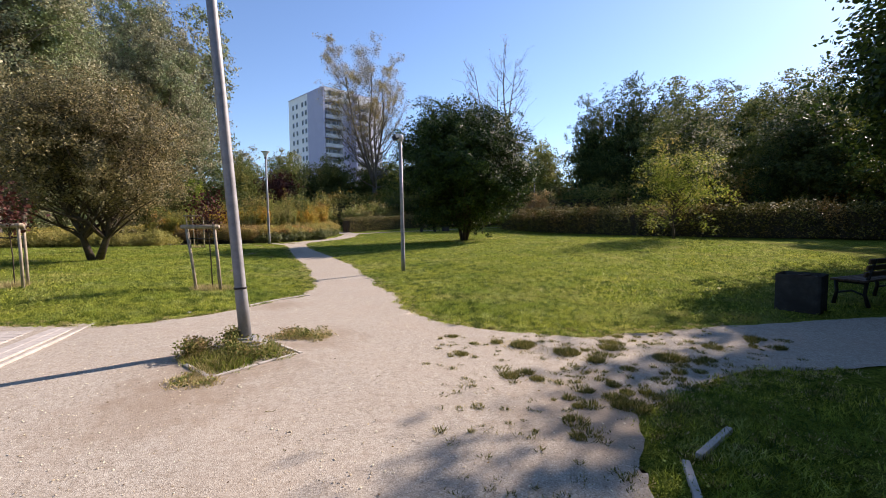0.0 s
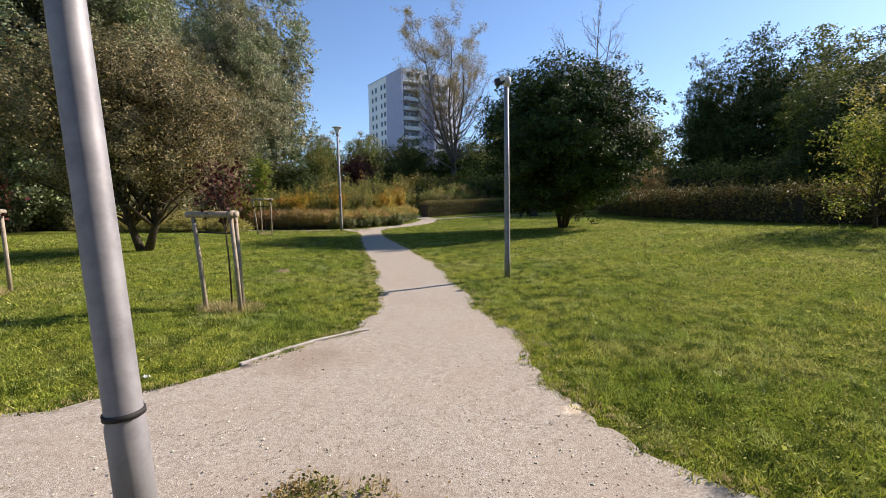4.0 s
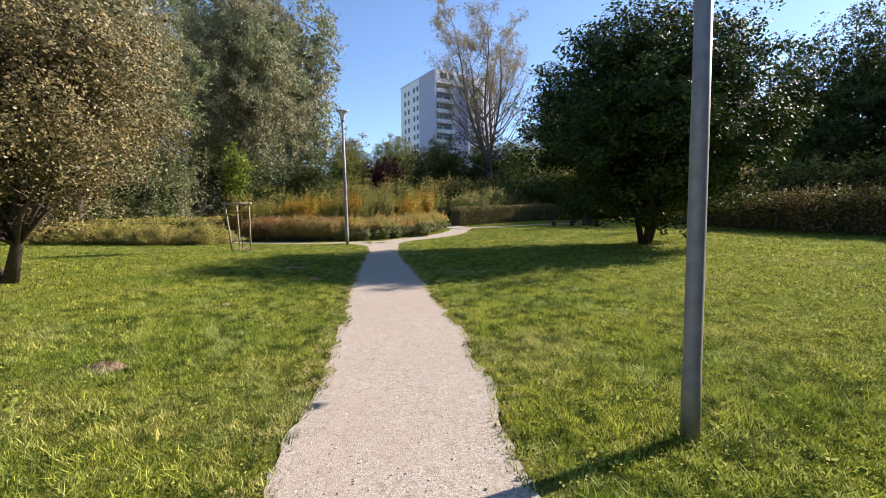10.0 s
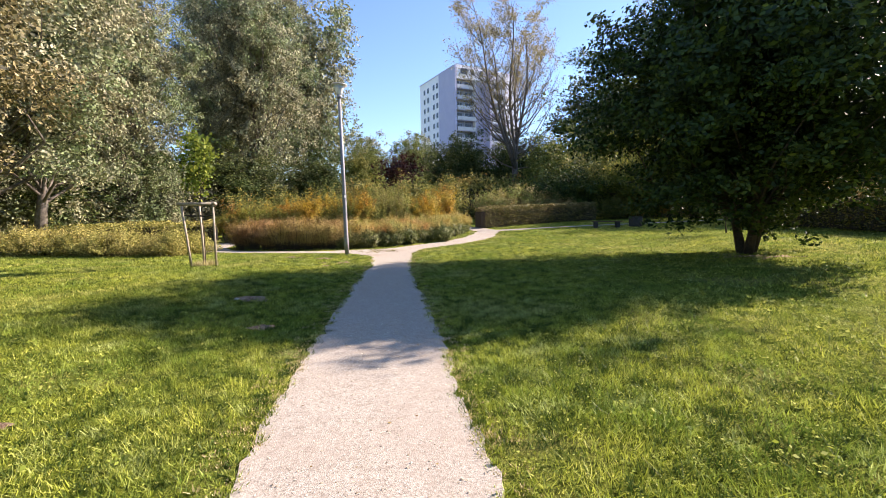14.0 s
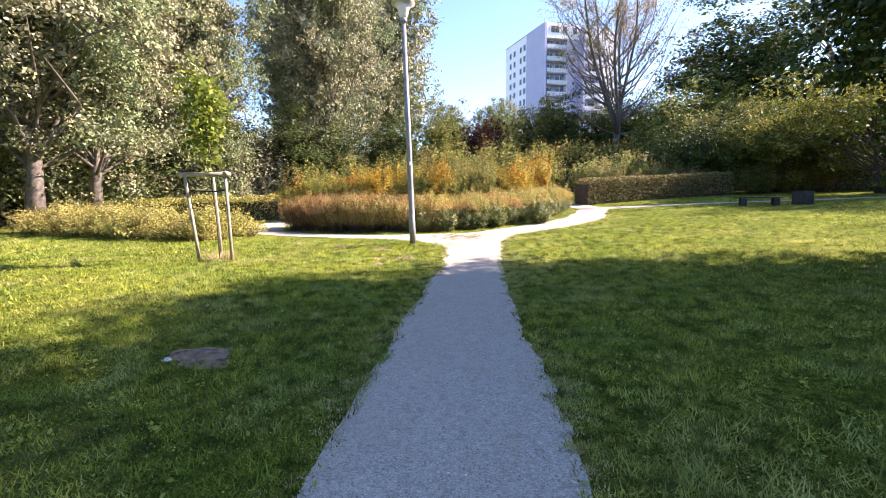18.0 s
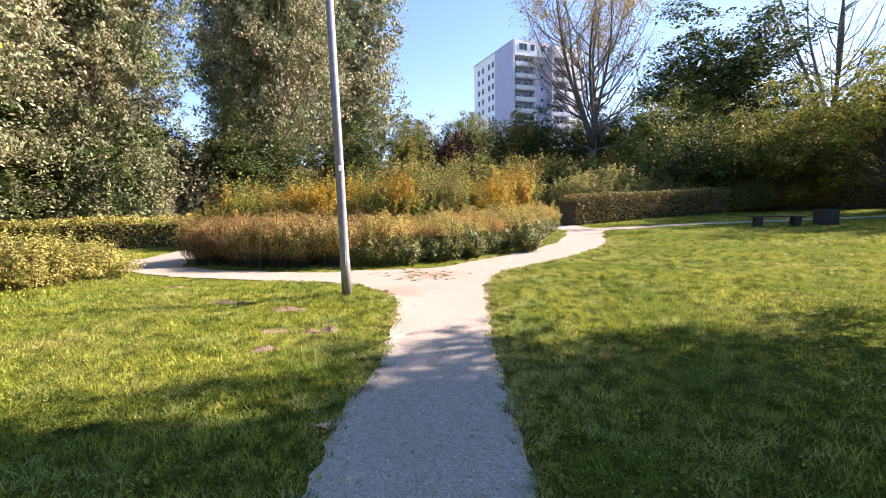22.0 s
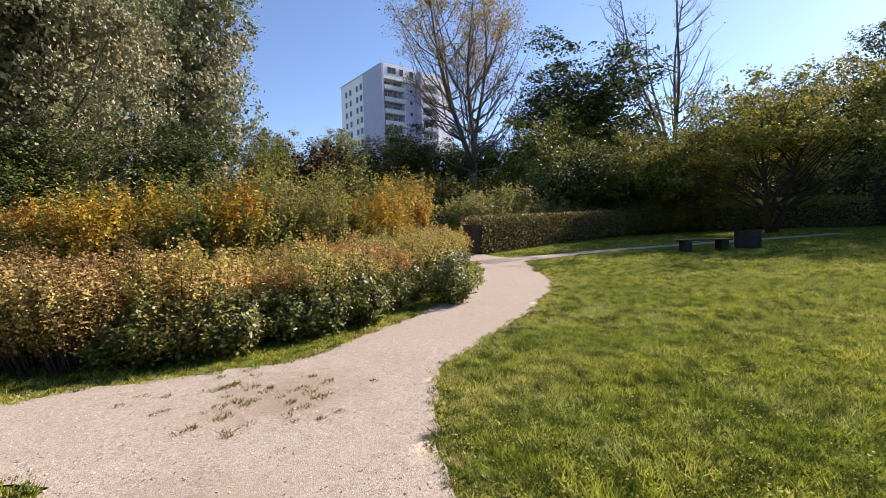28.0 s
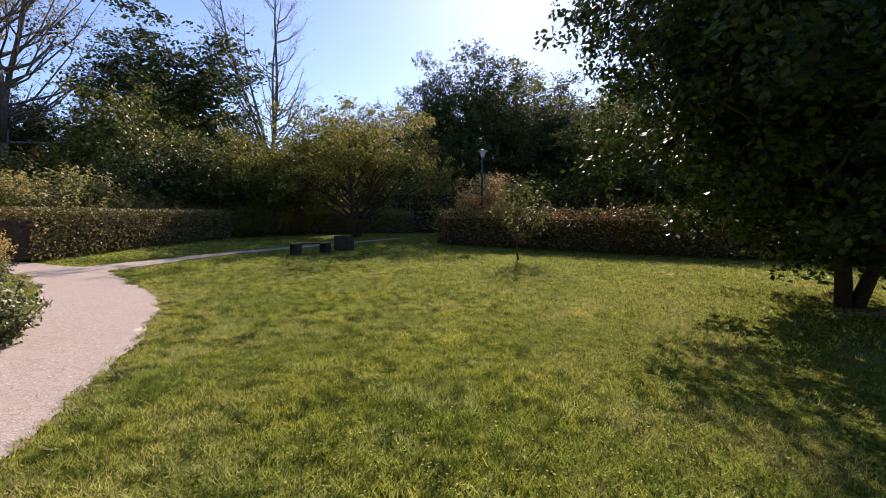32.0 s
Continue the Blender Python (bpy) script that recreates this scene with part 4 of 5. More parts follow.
more(DARKS, [(19.6, 58.5, 0.62, 1.06), (-15.5, 66, 0.7, 0.66), (-19, 70, 0.7, 0.7), (-9.5, 76, 0.7, 0.75), (-13, 80, 0.8, 0.8), (24, 57, 0.95, 1.2), (26, 49, 0.9, 0.85), (19, 35, 0.65, 0.6), (34, 40, 0.9, 0.9), (24, 30, 0.65, 0.6), (33, 26, 0.85, 0.8), (9, 60, 0.7, 0.55), (24, 68, 1.0, 1.0), (52, 26, 1.2, 1.2), (40, 60, 1.2, 1.2), (28, 14, 0.8, 0.85), (30, -4, 1.1, 1.1), (-30, 30, 0.7, 0.45), (-33, 38, 0.7, 0.5), (-27, 40, 0.6, 0.42), (-30, 35, 0.6, 0.42), (-23, 45, 0.6, 0.4), (-6, 72, 0.7, 0.6), (-34, 76, 0.8, 0.7)])

# ==== hedges and shrub beds ====
RUST = [shrub("rust_shrub", "rust-brown feathery shrub in the bed along the path", -15.0 + i, 29.9, 1.2, 1.15, 310 + i, L_BED, 0.036, 84, 96, 0.32, 0.05, sag=0.3, group="rust shrub bed", wayward=0.10) for i in range(3)]
shrub_bed(RUST, [(-17.6, 29.75, 0.95), (-15.0, 29.75, 1.02), (-12.9, 30.75, 0.98)], 1.9, 0.56, 31)
RUSTY = [shrub("yellow_rust_shrub", "yellowing rust shrub behind the green border", -11.3 + 0.4 * i, 32.6 + 1.4 * i, 1.15, 1.15, 320 + i, L_BED2, 0.045, 76, 84, 0.25, 0.055, sag=0.3, group="rust shrub bed", wayward=0.10) for i in range(3)]
shrub_bed(RUSTY, [(-12.9, 31.0, 1.0), (-11.4, 32.4, 1.0), (-10.75, 34.6, 0.98), (-10.45, 37.2, 0.98), (-10.4, 40.0, 0.98)], 1.7, 0.58, 36)
BORDER = [shrub("green_border_shrub", "glossy green low shrub edging the gravel", -11.6 + 1.2 * i, 30.5 + 1.5 * i, 0.80, 1.0, 330 + i, L_BORDER, 0.058, 56, 62, 0.15, 0.06, 0.55, group="green border") for i in range(3)]
shrub_bed(BORDER, [(-12.95, 30.1, 0.75), (-11.75, 30.65, 0.88), (-10.7, 31.95, 0.92), (-10.05, 34.2, 0.88), (-9.68, 37.0, 0.85), (-9.9, 39.8, 0.85)], 0.75, 0.5, 37)
GOLDS = [shrub("golden_shrub", "tall golden autumn shrub behind the rust bed", -18 + 3.4 * i, 34.2 + 1.5 * i, 2.1, 1.5, 340 + i, L_GOLD, 0.085, 60, 44, 0.55, 0.08, sag=0.25, group="golden shrubs", wayward=0.18) for i in range(3)]
MIDS = [shrub("green_shrub", "tall yellow-green shrub between the golden shrubs", -15.0 + 1.2 * i, 35.8 + 1.2 * i, 2.0, 1.5, 390 + i, L_LOW, 0.08, 60, 46, 0.35, 0.08, sag=0.25, group="golden shrubs", wayward=0.2) for i in range(2)]
shrub_bed(GOLDS + MIDS[:1], [(-21.5, 33.2, 0.85), (-18, 34.3, 1.0), (-15.6, 35.4, 1.02)], 1.7, 0.75, 32, 0.75, 1.12)
shrub_bed(MIDS * 2 + GOLDS[:1], [(-15.6, 35.4, 1.0), (-12.6, 38.0, 1.05)], 1.7, 0.75, 29, 0.8, 1.15)
shrub_bed(GOLDS + MIDS[:1], [(-12.6, 38.0, 1.08), (-11.4, 41.6, 1.14)], 1.7, 0.75, 30, 0.75, 1.1)
TALLS = [shrub("thicket_shrub", "tall leafy green shrub of the thicket", -18.5 + 3.5 * i, 38 + 4 * i, 3.0, 2.4, 350 + i, L_THICKET, 0.12, 70, 44, 0.2, 0.11, group="green thicket", wayward=0.2) for i in range(2)]
shrub_bed(TALLS, [(-24, 36.5, 0.8), (-18.5, 38, 0.9), (-15, 42, 1.05), (-13.5, 47.5, 1.1)], 3.2, 1.25, 38, 0.75, 1.2)
PALES = [shrub("pale_shrub", "pale pinkish-green shrub behind the clipped hedge", -9.8 + 3.2 * i, 48.2 + 2.4 * i, 2.7, 2.6, 360 + i, L_PALE, 0.12, 70, 46, 0.2, 0.11, group="pale shrubs") for i in range(2)]
shrub_bed(PALES, [(-10.4, 47.8, 0.98), (-7.5, 50.2, 1.0), (-4.6, 51.8, 0.85)], 2.8, 1.3, 39)
WEEDS = [shrub("tall_weed", "tall spiky green weed clump rising behind the shrubs", -16 + 3 * i, 35.6 + 2 * i, 2.5, 1.0, 370 + i, L_LOW, 0.06, 26, 46, 0.35, 0.035, 0.4, 0.15, "tall weeds", 0.2) for i in range(2)]
shrub_bed(WEEDS, [(-22, 35.0, 0.8), (-17.9, 36.2, 0.9), (-14.9, 37.6, 0.98), (-13.2, 41.2, 1.0)], 0.9, 0.9, 33)
hedge("clipped_hedge", "clipped brown-green hedge beyond the path", [(-9.3, 42.6), (-8.0, 44.2), (-5.3, 47.2), (-3.2, 49.2), (-2.0, 50.0)], 1.42, 1.3, L_HEDGE, 33, 520, 0.085, ragged=0.05, boxy=True)
shrub_bed(TALLS, [(-1.2, 50.9, 0.62), (1.2, 52.4, 0.7), (3.8, 53.4, 0.62)], 1.8, 1.05, 43, 0.85, 1.15)
hedge("far_low_hedge", "yellowing low hedge behind the spreading tree", [(3.4, 53.0), (7, 53.4), (11.5, 52.0)], 1.7, 1.3, L_LOW, 44, 360, 0.09, ragged=0.1)
LOWS = [shrub("low_shrub", "low pale green arching shrub on the lawn", -21 + 2.2 * i, 25.4, 1.0, 1.9, 380 + i, L_ARCH, 0.065, 80, 56, 0.2, 0.07, 0.45, 0.6, "low shrubs") for i in range(3)]
shrub_bed(LOWS, [(-24.5, 24.9, 0.95), (-19.5, 25.3, 1.0), (-15.9, 26.2, 0.85)], 2.0, 0.85, 34)
SUCKERS = [shrub("poplar_sucker", "silver-green poplar thicket at the foot of the wood", -29.0 + 0.8 * i, 27.0 + 7.5 * i, 4.2, 3.4, 400 + i, L_SILVER, 0.14, 90, 60, 0.12, 0.16, sag=0.4, group="poplar suckers", wayward=0.2) for i in range(2)]
shrub_bed(SUCKERS, [(-30, 16, 1.0), (-29.1, 24, 1.05), (-28.8, 31, 1.0), (-28.4, 38, 1.1)], 1.4, 1.7, 41, 0.8, 1.2)
hedge("green_hedge", "trimmed green hedge beyond the cross path", [(-31, 27.6), (-27, 30.2), (-22.5, 33.2)], 1.2, 1.3, L_ARCH, 40, 330, 0.09)
hedge("long_hedge", "long brown-green hedge behind the lawn", [(6.2, 42.3), (7.4, 37.5), (8.0, 33.5), (9.6, 29), (11.3, 25.2), (14.8, 22.4), (20, 19.8), (30, 16)], 1.65, 1.9, L_LONG_HEDGE, 35, 300, 0.105, ragged=0.18, shoots=5)

# undergrowth that closes the foot of the wood
hedge("undergrowth", "tangled shrubs at the foot of the wood", [(-16, 57), (-8, 60), (2, 63), (12, 57), (20, 48), (24, 38), (27, 28), (30, 20), (36, 8), (34, -10)], 4.0, 4.0, L_THICKET, 61, 66, 0.25, ragged=0.3, category="undergrowth", stems=False)
hedge("undergrowth", "tangled shrubs at the foot of the wood", [(-36, -8), (-33, 6), (-31, 16), (-31, 24), (-33, 33), (-36, 44), (-33, 56), (-24, 66), (-14, 62)], 3.4, 4.0, L_THICKET, 62, 60, 0.24, ragged=0.3, category="undergrowth", stems=False)
hedge("far_wood", "dim far wood closing the view behind the trees", [(-60, -20), (-66, 30), (-60, 80), (-38, 102), (-10, 98), (15, 92), (40, 82), (60, 60), (64, 20), (50, -20), (10, -40), (-30, -40), (-60, -20)], 7.5, 8.0, L_DARK2, 63, 2.6, 1.1, ragged=0.35, category="wood", stems=False)


# ==== lamps ====
def lamp_post(name, label, x, y, height, r0, r1, head, lean=(0, 0), metal=None):
    top = thing(name, x, y, land_at(x, y) - 0.02, label, "street lamp")
    tip = Vector((lean[0] * height, lean[1] * height, height))
    b = Build().tube([(0, 0, 0), tip * 0.11, tip * 0.115, tip * 0.5, tip], [r0, r0, r0 * 0.93, (r0 + r1) / 2, r1], 20)
    part("pole", b.mesh("pole", True), metal or M_STEEL, top)
    if lean[0] < -0.03:
        b = Build().tube([tip * 0.116, tip * 0.1195], [r0 * 1.04, r0 * 1.04], 20)
        part("band", b.mesh("band", True), M_BLACK, top, "thin black strap")
    if height == 5.1:
        b = Build().box((0.06, 0.005, 0.085), Matrix.Translation(tip * 0.385 + Vector((0.76, -0.65, 0)) * r0 * 0.86) @ pose(0, 0, 0, 0, 0, 49), 0.002)
        part("sticker", b, M_LAMP_GLASS, top, "torn white paper sticker")
    if height != 5.1:
        head(top, tip)
        return top
    b = Build()
    bm = bmesh.new()
    bmesh.ops.create_cube(bm, size=1.0, matrix=Matrix.Diagonal((0.075, 0.012, 0.26, 1)))
    bmesh.ops.bevel(bm, geom=[e for e in bm.edges if abs(e.verts[0].co.y - e.verts[1].co.y) > 0.005], offset=0.034, segments=5, affect="EDGES", profile=0.5)
    b.take(bm, Matrix.Translation(tip * 0.12 + Vector((0.25 * r0, -r0 * 0.93, 0))) @ pose(0, 0, 0, 0, 0, 14))
    part("hatch", b, M_STEEL, top, "oval service hatch cover")
    head(top, tip)
    return top


def bowl_head(top, at):
    b = Build().tube([at, at + Vector((0, 0, 0.10))], [0.075, 0.08], 18)
    part("socket", b.mesh("socket", True), M_STEEL, top)
    b = Build().tube([at + Vector((0, 0, 0.10)), at + Vector((0, 0, 0.16)), at + Vector((0, 0, 0.28)), at + Vector((0, 0, 0.40))], [0.075, 0.10, 0.13, 0.20], 20)
    part("lantern", b.mesh("lantern", True), M_LAMP_GLASS, top, "frosted bowl-shaped lantern")
    b = Build().tube([at + Vector((0, 0, 0.40)), at + Vector((0, 0, 0.43)), at + Vector((0, 0, 0.48))], [0.27, 0.26, 0.06], 24)
    part("cap", b.mesh("cap", True), M_LAMP_CAP, top, "flat round cap")


def flood_head(top, at):
    b = Build().tube([at + Vector((0.01, 0, -0.05)), at + Vector((0.01, 0, 0.03)), at + Vector((0, 0, 0.09)), at + Vector((-0.03, 0, 0.13))], [0.058, 0.085, 0.085, 0.04], 16)
    part("socket", b.mesh("socket", True), M_LAMP_CAP, top)
    b = Build().box((0.19, 0.15, 0.13), Matrix.Translation(at + Vector((-0.12, -0.02, 0.05))) @ pose(0, 0, 0, 0, -18, 8), 0.025)
    part("floodlight", b, M_LAMP_DARK, top, "dark boxy floodlight head")
    b = Build().box((0.10, 0.156, 0.10), Matrix.Translation(at + Vector((-0.08, -0.02, 0.09))) @ pose(0, 0, 0, 0, -18, 8), 0.02)
    part("housing", b, M_LAMP_GLASS, top, "pale plastic housing")


lamp_post("tall_lamp_post", "tall galvanised steel lamp post in a weedy patch", -2.36, 5.2, 6.2, 0.07, 0.05, bowl_head, (-0.066, 0.0))
lamp_post("flood_lamp_post", "grey steel lamp post with floodlight on the lawn", -1.13, 12.5, 3.72, 0.058, 0.045, flood_head, (-0.012, -0.01))
lamp_post("bowl_lamp_post", "galvanised lamp post with bowl lantern at the junction", -10.45, 26.53, 5.1, 0.075, 0.05, bowl_head, (-0.005, -0.023))
lamp_post("bowl_lamp_post", "distant lamp post with bowl lantern before the wood", 8.75, 42.4, 4.4, 0.065, 0.045, bowl_head, metal=M_LAMP_DARK)


# ==== staked saplings ====
def staked(name, label, x, y, height, feet, heads, leaf, seed, tree_h, leaves, spread, crown0, leaf_size=0.11):
    """Three stakes (foot and head places round the middle), two half-log bars, straps, and the sapling between them."""
    top = thing(name, x, y, land_at(x, y) - 0.02, label, "staked tree", "staked saplings")
    for (fx, fy), (hx, hy) in zip(feet, heads):
        b = Build().tube([(fx, fy, -0.1), ((fx + hx) / 2 + 0.006, (fy + hy) / 2, height * 0.5), (hx, hy, height)], [0.032, 0.030, 0.028], 10)
        part("stake", b.mesh("stake", True), M_POLE_WOOD, top)
    for i in range(2):
        a, c = Vector((*heads[i], height + 0.03)), Vector((*heads[i + 1], height + 0.03))
        d = (c - a).normalized() * 0.10
        b = Build().tube([a - d + Vector((0, 0, 0.012 * i)), c + d + Vector((0, 0, 0.012 * i))], [0.045, 0.042], 12)
        part("crossbar", b.mesh("crossbar", True), M_POLE_WOOD, top)
        b = Build().tube([Vector((*heads[i], height * 0.84)), Vector((0.02, 0.02, height * 0.82)), Vector((*heads[i + 1], height * 0.84))], [0.014, 0.012, 0.014], 6)
        part("strap", b, M_BLACK, top, "black tying strap")
    rng2 = np.random.default_rng(seed)
    b = Build().tube([(0.05, 0, -0.05), (0.02, 0.03, height * 0.5), (0, 0, height), (0.03, 0, tree_h * 0.9)], [0.013, 0.012, 0.010, 0.005], 7)
    part("stem", b.mesh("stem", True), M_BARK, top, "thin sapling stem")
    spots = crown_spots(rng2, spread / 2, spread / 2, crown0, tree_h, 46, 0.2)
    b = Build()
    for s in spots[::2]:
        b.tube([(0.015, 0, max(height * 0.85, s[2] - 0.45)), tuple(s)], [0.007, 0.003], 4, False)
    tagged(part("twigwork", b, M_BARK, top), kind="stuff")
    c = spots[rng2.integers(0, 46, leaves)] + rng2.normal(size=(leaves, 3)) * 0.13
    tagged(part("foliage", mesh_np("foliage", *leaf_quads(c, leaf_size, rng2, 0.75, 0.5)), leaf, top), kind="stuff")
    return top


staked("red_sapling", "three peeled stakes round a dark red sapling", -5.0, 9.4, 1.32, [(-0.12, -0.30), (0.35, -0.24), (0.17, 0.07)], [(-0.41, -0.10), (0.21, -0.15), (0.03, 0.21)], L_RED, 41, 2.1, 620, 0.62, 1.38, 0.055)
staked("maple_sapling", "three peeled stakes round a green maple sapling", -12.85, 23.0, 1.66, [(-0.12, -0.3), (0.35, 0.05), (-0.3, 0.3)], [(-0.36, -0.3), (0.35, 0.05), (-0.36, 0.3)], L_MAPLE, 42, 3.75, 1500, 0.66, 1.75, 0.095)
staked("thin_sapling", "three peeled stakes round a thin red sapling", -9.1, 9.25, 1.28, [(-0.25, -0.2), (0.32, -0.1), (0.0, 0.35)], [(-0.28, -0.2), (0.3, -0.1), (0.0, 0.33)], L_RED, 43, 2.1, 420, 0.9, 1.3, 0.085)


# ==== tower block ====
def tower(x, y, turn):
    """A slab of flats: local x runs along the balcony front, local y back along the gable."""
    top = thing("apartment_building", x, y, land_at(x, y) - 0.05, "pale apartment tower with grey end bay and stacked balconies", "building", rz=turn)
    H, ST, L = 37.6, 2.62, 18.6
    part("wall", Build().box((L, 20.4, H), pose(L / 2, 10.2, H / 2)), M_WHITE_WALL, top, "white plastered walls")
    part("end_bay", Build().box((0.5, 9.0, H - 0.2), pose(-0.2, 2.9, (H - 0.2) / 2)), M_GREY_WALL, top, "grey-blue end bay")
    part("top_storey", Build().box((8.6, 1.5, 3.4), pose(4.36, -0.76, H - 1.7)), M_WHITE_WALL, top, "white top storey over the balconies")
    part("loggia_back", Build().box((5.6, 0.06, H - 3.5), pose(2.9, -0.04, (H - 3.5) / 2)), M_LOGGIA_SHADE, top, "wall behind the balconies with shade put into its colour")
    part("stair_strip", Build().box((3.0, 1.1, H - 3.5), pose(7.25, -0.56, (H - 3.5) / 2)), M_GREY_WALL, top, "grey-blue strip with small windows")
    part("projecting_bay", Build().box((0.5, 3.4, H - 0.9), pose(9.0, -1.72, (H - 0.9) / 2)), M_GREY_WALL, top, "projecting side wall")
    part("bay_back", Build().box((4.6, 1.4, H - 3.6), pose(11.56, -0.72, (H - 3.6) / 2)), M_LOGGIA_SHADE, top, "wall behind the balconies with shade put into its colour")
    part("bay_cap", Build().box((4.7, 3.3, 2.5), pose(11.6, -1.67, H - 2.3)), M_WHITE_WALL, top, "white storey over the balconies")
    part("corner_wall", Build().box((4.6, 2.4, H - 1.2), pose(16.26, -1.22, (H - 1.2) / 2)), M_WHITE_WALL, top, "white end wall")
    part("roof", Build().box((L + 0.3, 20.9, 0.16), pose(L / 2, 10.1, H + 0.08)), M_GREY_WALL, top, "flat roof with edge trim")
    part("roof_cabin", Build().box((3, 4, 1.6), pose(9, 12, H + 0.9)), M_GREY_WALL, top)
    part("antenna", Build().tube([(0.6, 0.5, H), (0.6, 0.5, H + 1.6)], [0.07, 0.04], 6), M_STEEL, top)
    pane = Build().box((0.06, 0.95, 1.3), None).mesh("pane")
    surround = Build().box((0.10, 1.12, 1.48), None).mesh("window")
    small = Build().box((0.06, 0.62, 0.7), None).mesh("pane")
    small_surround = Build().box((0.10, 0.74, 0.82), None).mesh("window")

    def window(x0, y0, z0, turn, outer=surround, inner=pane):
        w = part("window", outer, M_RAIL, top, m=pose(x0, y0, z0, 0, 0, turn))
        part("pane", inner, M_GLASS, w, m=pose(-0.05, 0, 0))

    for u in (1.7, 2.75, 4.7, 7.4):
        window(u, -1.53, H - 1.5, 90)
    for row in range(12):
        z = H - 2.6 - row * ST
        for v in (9.2, 11.3, 14.9, 17.3):
            window(-0.02, v, z, 0)
        window(7.5, -1.13, z - 2.6, 90, small_surround, small)
        for u, back, front, wide, drop in ((2.95, -0.04, -1.45, 5.3, 1.9), (11.5, -1.42, -3.3, 4.3, 2.6)):
            zz = z - drop
            bal = part("balcony", Build().box((wide, back - front, 0.16), pose(u, (back + front) / 2, zz - 1.2)), M_GREY_WALL, top)
            part("railing", Build().box((wide, 0.07, 0.85), pose(u, front - 0.02, zz - 0.66)), M_RAIL, bal, "pale balcony panel")
            part("door", Build().box((wide * 0.3, 0.1, 1.9), pose(u - wide * 0.28, back - 0.04, zz - 0.2)), M_GLASS, bal, "dark balcony door")
            part("window", Build().box((wide * 0.34, 0.1, 1.3), pose(u + wide * 0.2, back - 0.04, zz + 0.1)), M_GLASS, bal, "dark balcony window")
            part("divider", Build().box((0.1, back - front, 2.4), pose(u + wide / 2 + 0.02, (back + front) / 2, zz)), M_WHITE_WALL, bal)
            for k in range(4):
                part("post", Build().box((0.06, 0.06, 1.5), pose(u - wide / 2 + wide * (k + 0.5) / 4, front - 0.01, zz + 0.5)), M_RAIL, bal)
    return top


tower(-33.3, 124.2, 44.0)


# ==== bins and benches ====
def litter_bin(x, y, turn):
    top = thing("litter_bin", x, y, land_at(x, y) - 0.01, "square concrete litter bin with rounded corners", "bin", "litter bins", rz=turn)
    bm = bmesh.new()
    bmesh.ops.create_cube(bm, size=1.0, matrix=Matrix.Translation((0, 0, 0.30)) @ Matrix.Diagonal((0.60, 0.60, 0.60, 1)))
    up = [e for e in bm.edges if abs(e.verts[0].co.z - e.verts[1].co.z) > 0.3]
    bmesh.ops.bevel(bm, geom=up, offset=0.08, segments=3, affect="EDGES", profile=0.5)
    lid = max(bm.faces, key=lambda f: f.calc_center_median().z)
    bmesh.ops.inset_region(bm, faces=[lid], thickness=0.07)
    bmesh.ops.translate(bm, verts=lid.verts, vec=(0, 0, -0.3))
    part("shell", Build().take(bm), M_CONCRETE, top)
    b = Build().tube([(0, 0, 0.2), (0, 0, 0.57), (0, 0, 0.57), (0, 0, 0.3)], [0.19, 0.2, 0.18, 0.17], 18)
    part("liner", b, M_LAMP_DARK, top, "dark metal liner")
    return top


def bench(name, label, x, y, turn, back=True):
    top = thing(name, x, y, land_at(x, y) - 0.01, label, "bench", "park benches", rz=turn)
    for s in (-0.72, 0.72):
        b = Build()
        b.tube([(s, -0.24, 0.0), (s, -0.20, 0.22), (s, -0.22, 0.42)], [0.035, 0.026, 0.03], 8)
        b.tube([(s, 0.24, 0.0), (s, 0.18, 0.22), (s, 0.2, 0.42)] + ([(s, 0.3, 0.82)] if back else []), [0.035, 0.026, 0.03] + ([0.022] if back else []), 8)
        b.tube([(s, -0.24, 0.41), (s, 0.22, 0.40)], [0.025, 0.025], 8)
        b.tube([(s, -0.2, 0.2), (s, 0, 0.26), (s, 0.18, 0.2)], [0.018, 0.018, 0.018], 6)
        part("side_frame", b.mesh("side_frame", True), M_IRON, top, "black cast-iron leg frame")
    for i in range(5):
        part("slat", Build().box((1.75, 0.085, 0.035), pose(0, -0.2 + 0.1 * i, 0.445), 0.008), M_DARK_WOOD, top)
    if back:
        for i in range(3):
            part("slat", Build().box((1.75, 0.03, 0.085), pose(0, 0.225 + 0.028 * i, 0.56 + 0.11 * i, -14), 0.008), M_DARK_WOOD, top)
    return top


def block_bench(x, y, turn):
    top = thing("block_bench", x, y, land_at(x, y) - 0.01, "low plank bench on two dark blocks beside the far path", "bench", "park benches", rz=turn)
    for s in (-0.62, 0.62):
        part("block", Build().box((0.22, 0.42, 0.36), pose(s, 0, 0.18), 0.015), M_CONCRETE, top, "dark concrete block leg")
    for i in range(4):
        part("slat", Build().box((1.7, 0.1, 0.045), pose(0, -0.17 + 0.113 * i, 0.385), 0.008), M_DARK_WOOD, top)


litter_bin(5.85, 7.15, 40)
litter_bin(0.25, 42.0, 20)
bench("park_bench", "wooden park bench with cast-iron legs in the shade", 7.6, 7.75, 205)
block_bench(-1.4, 41.5, 8)


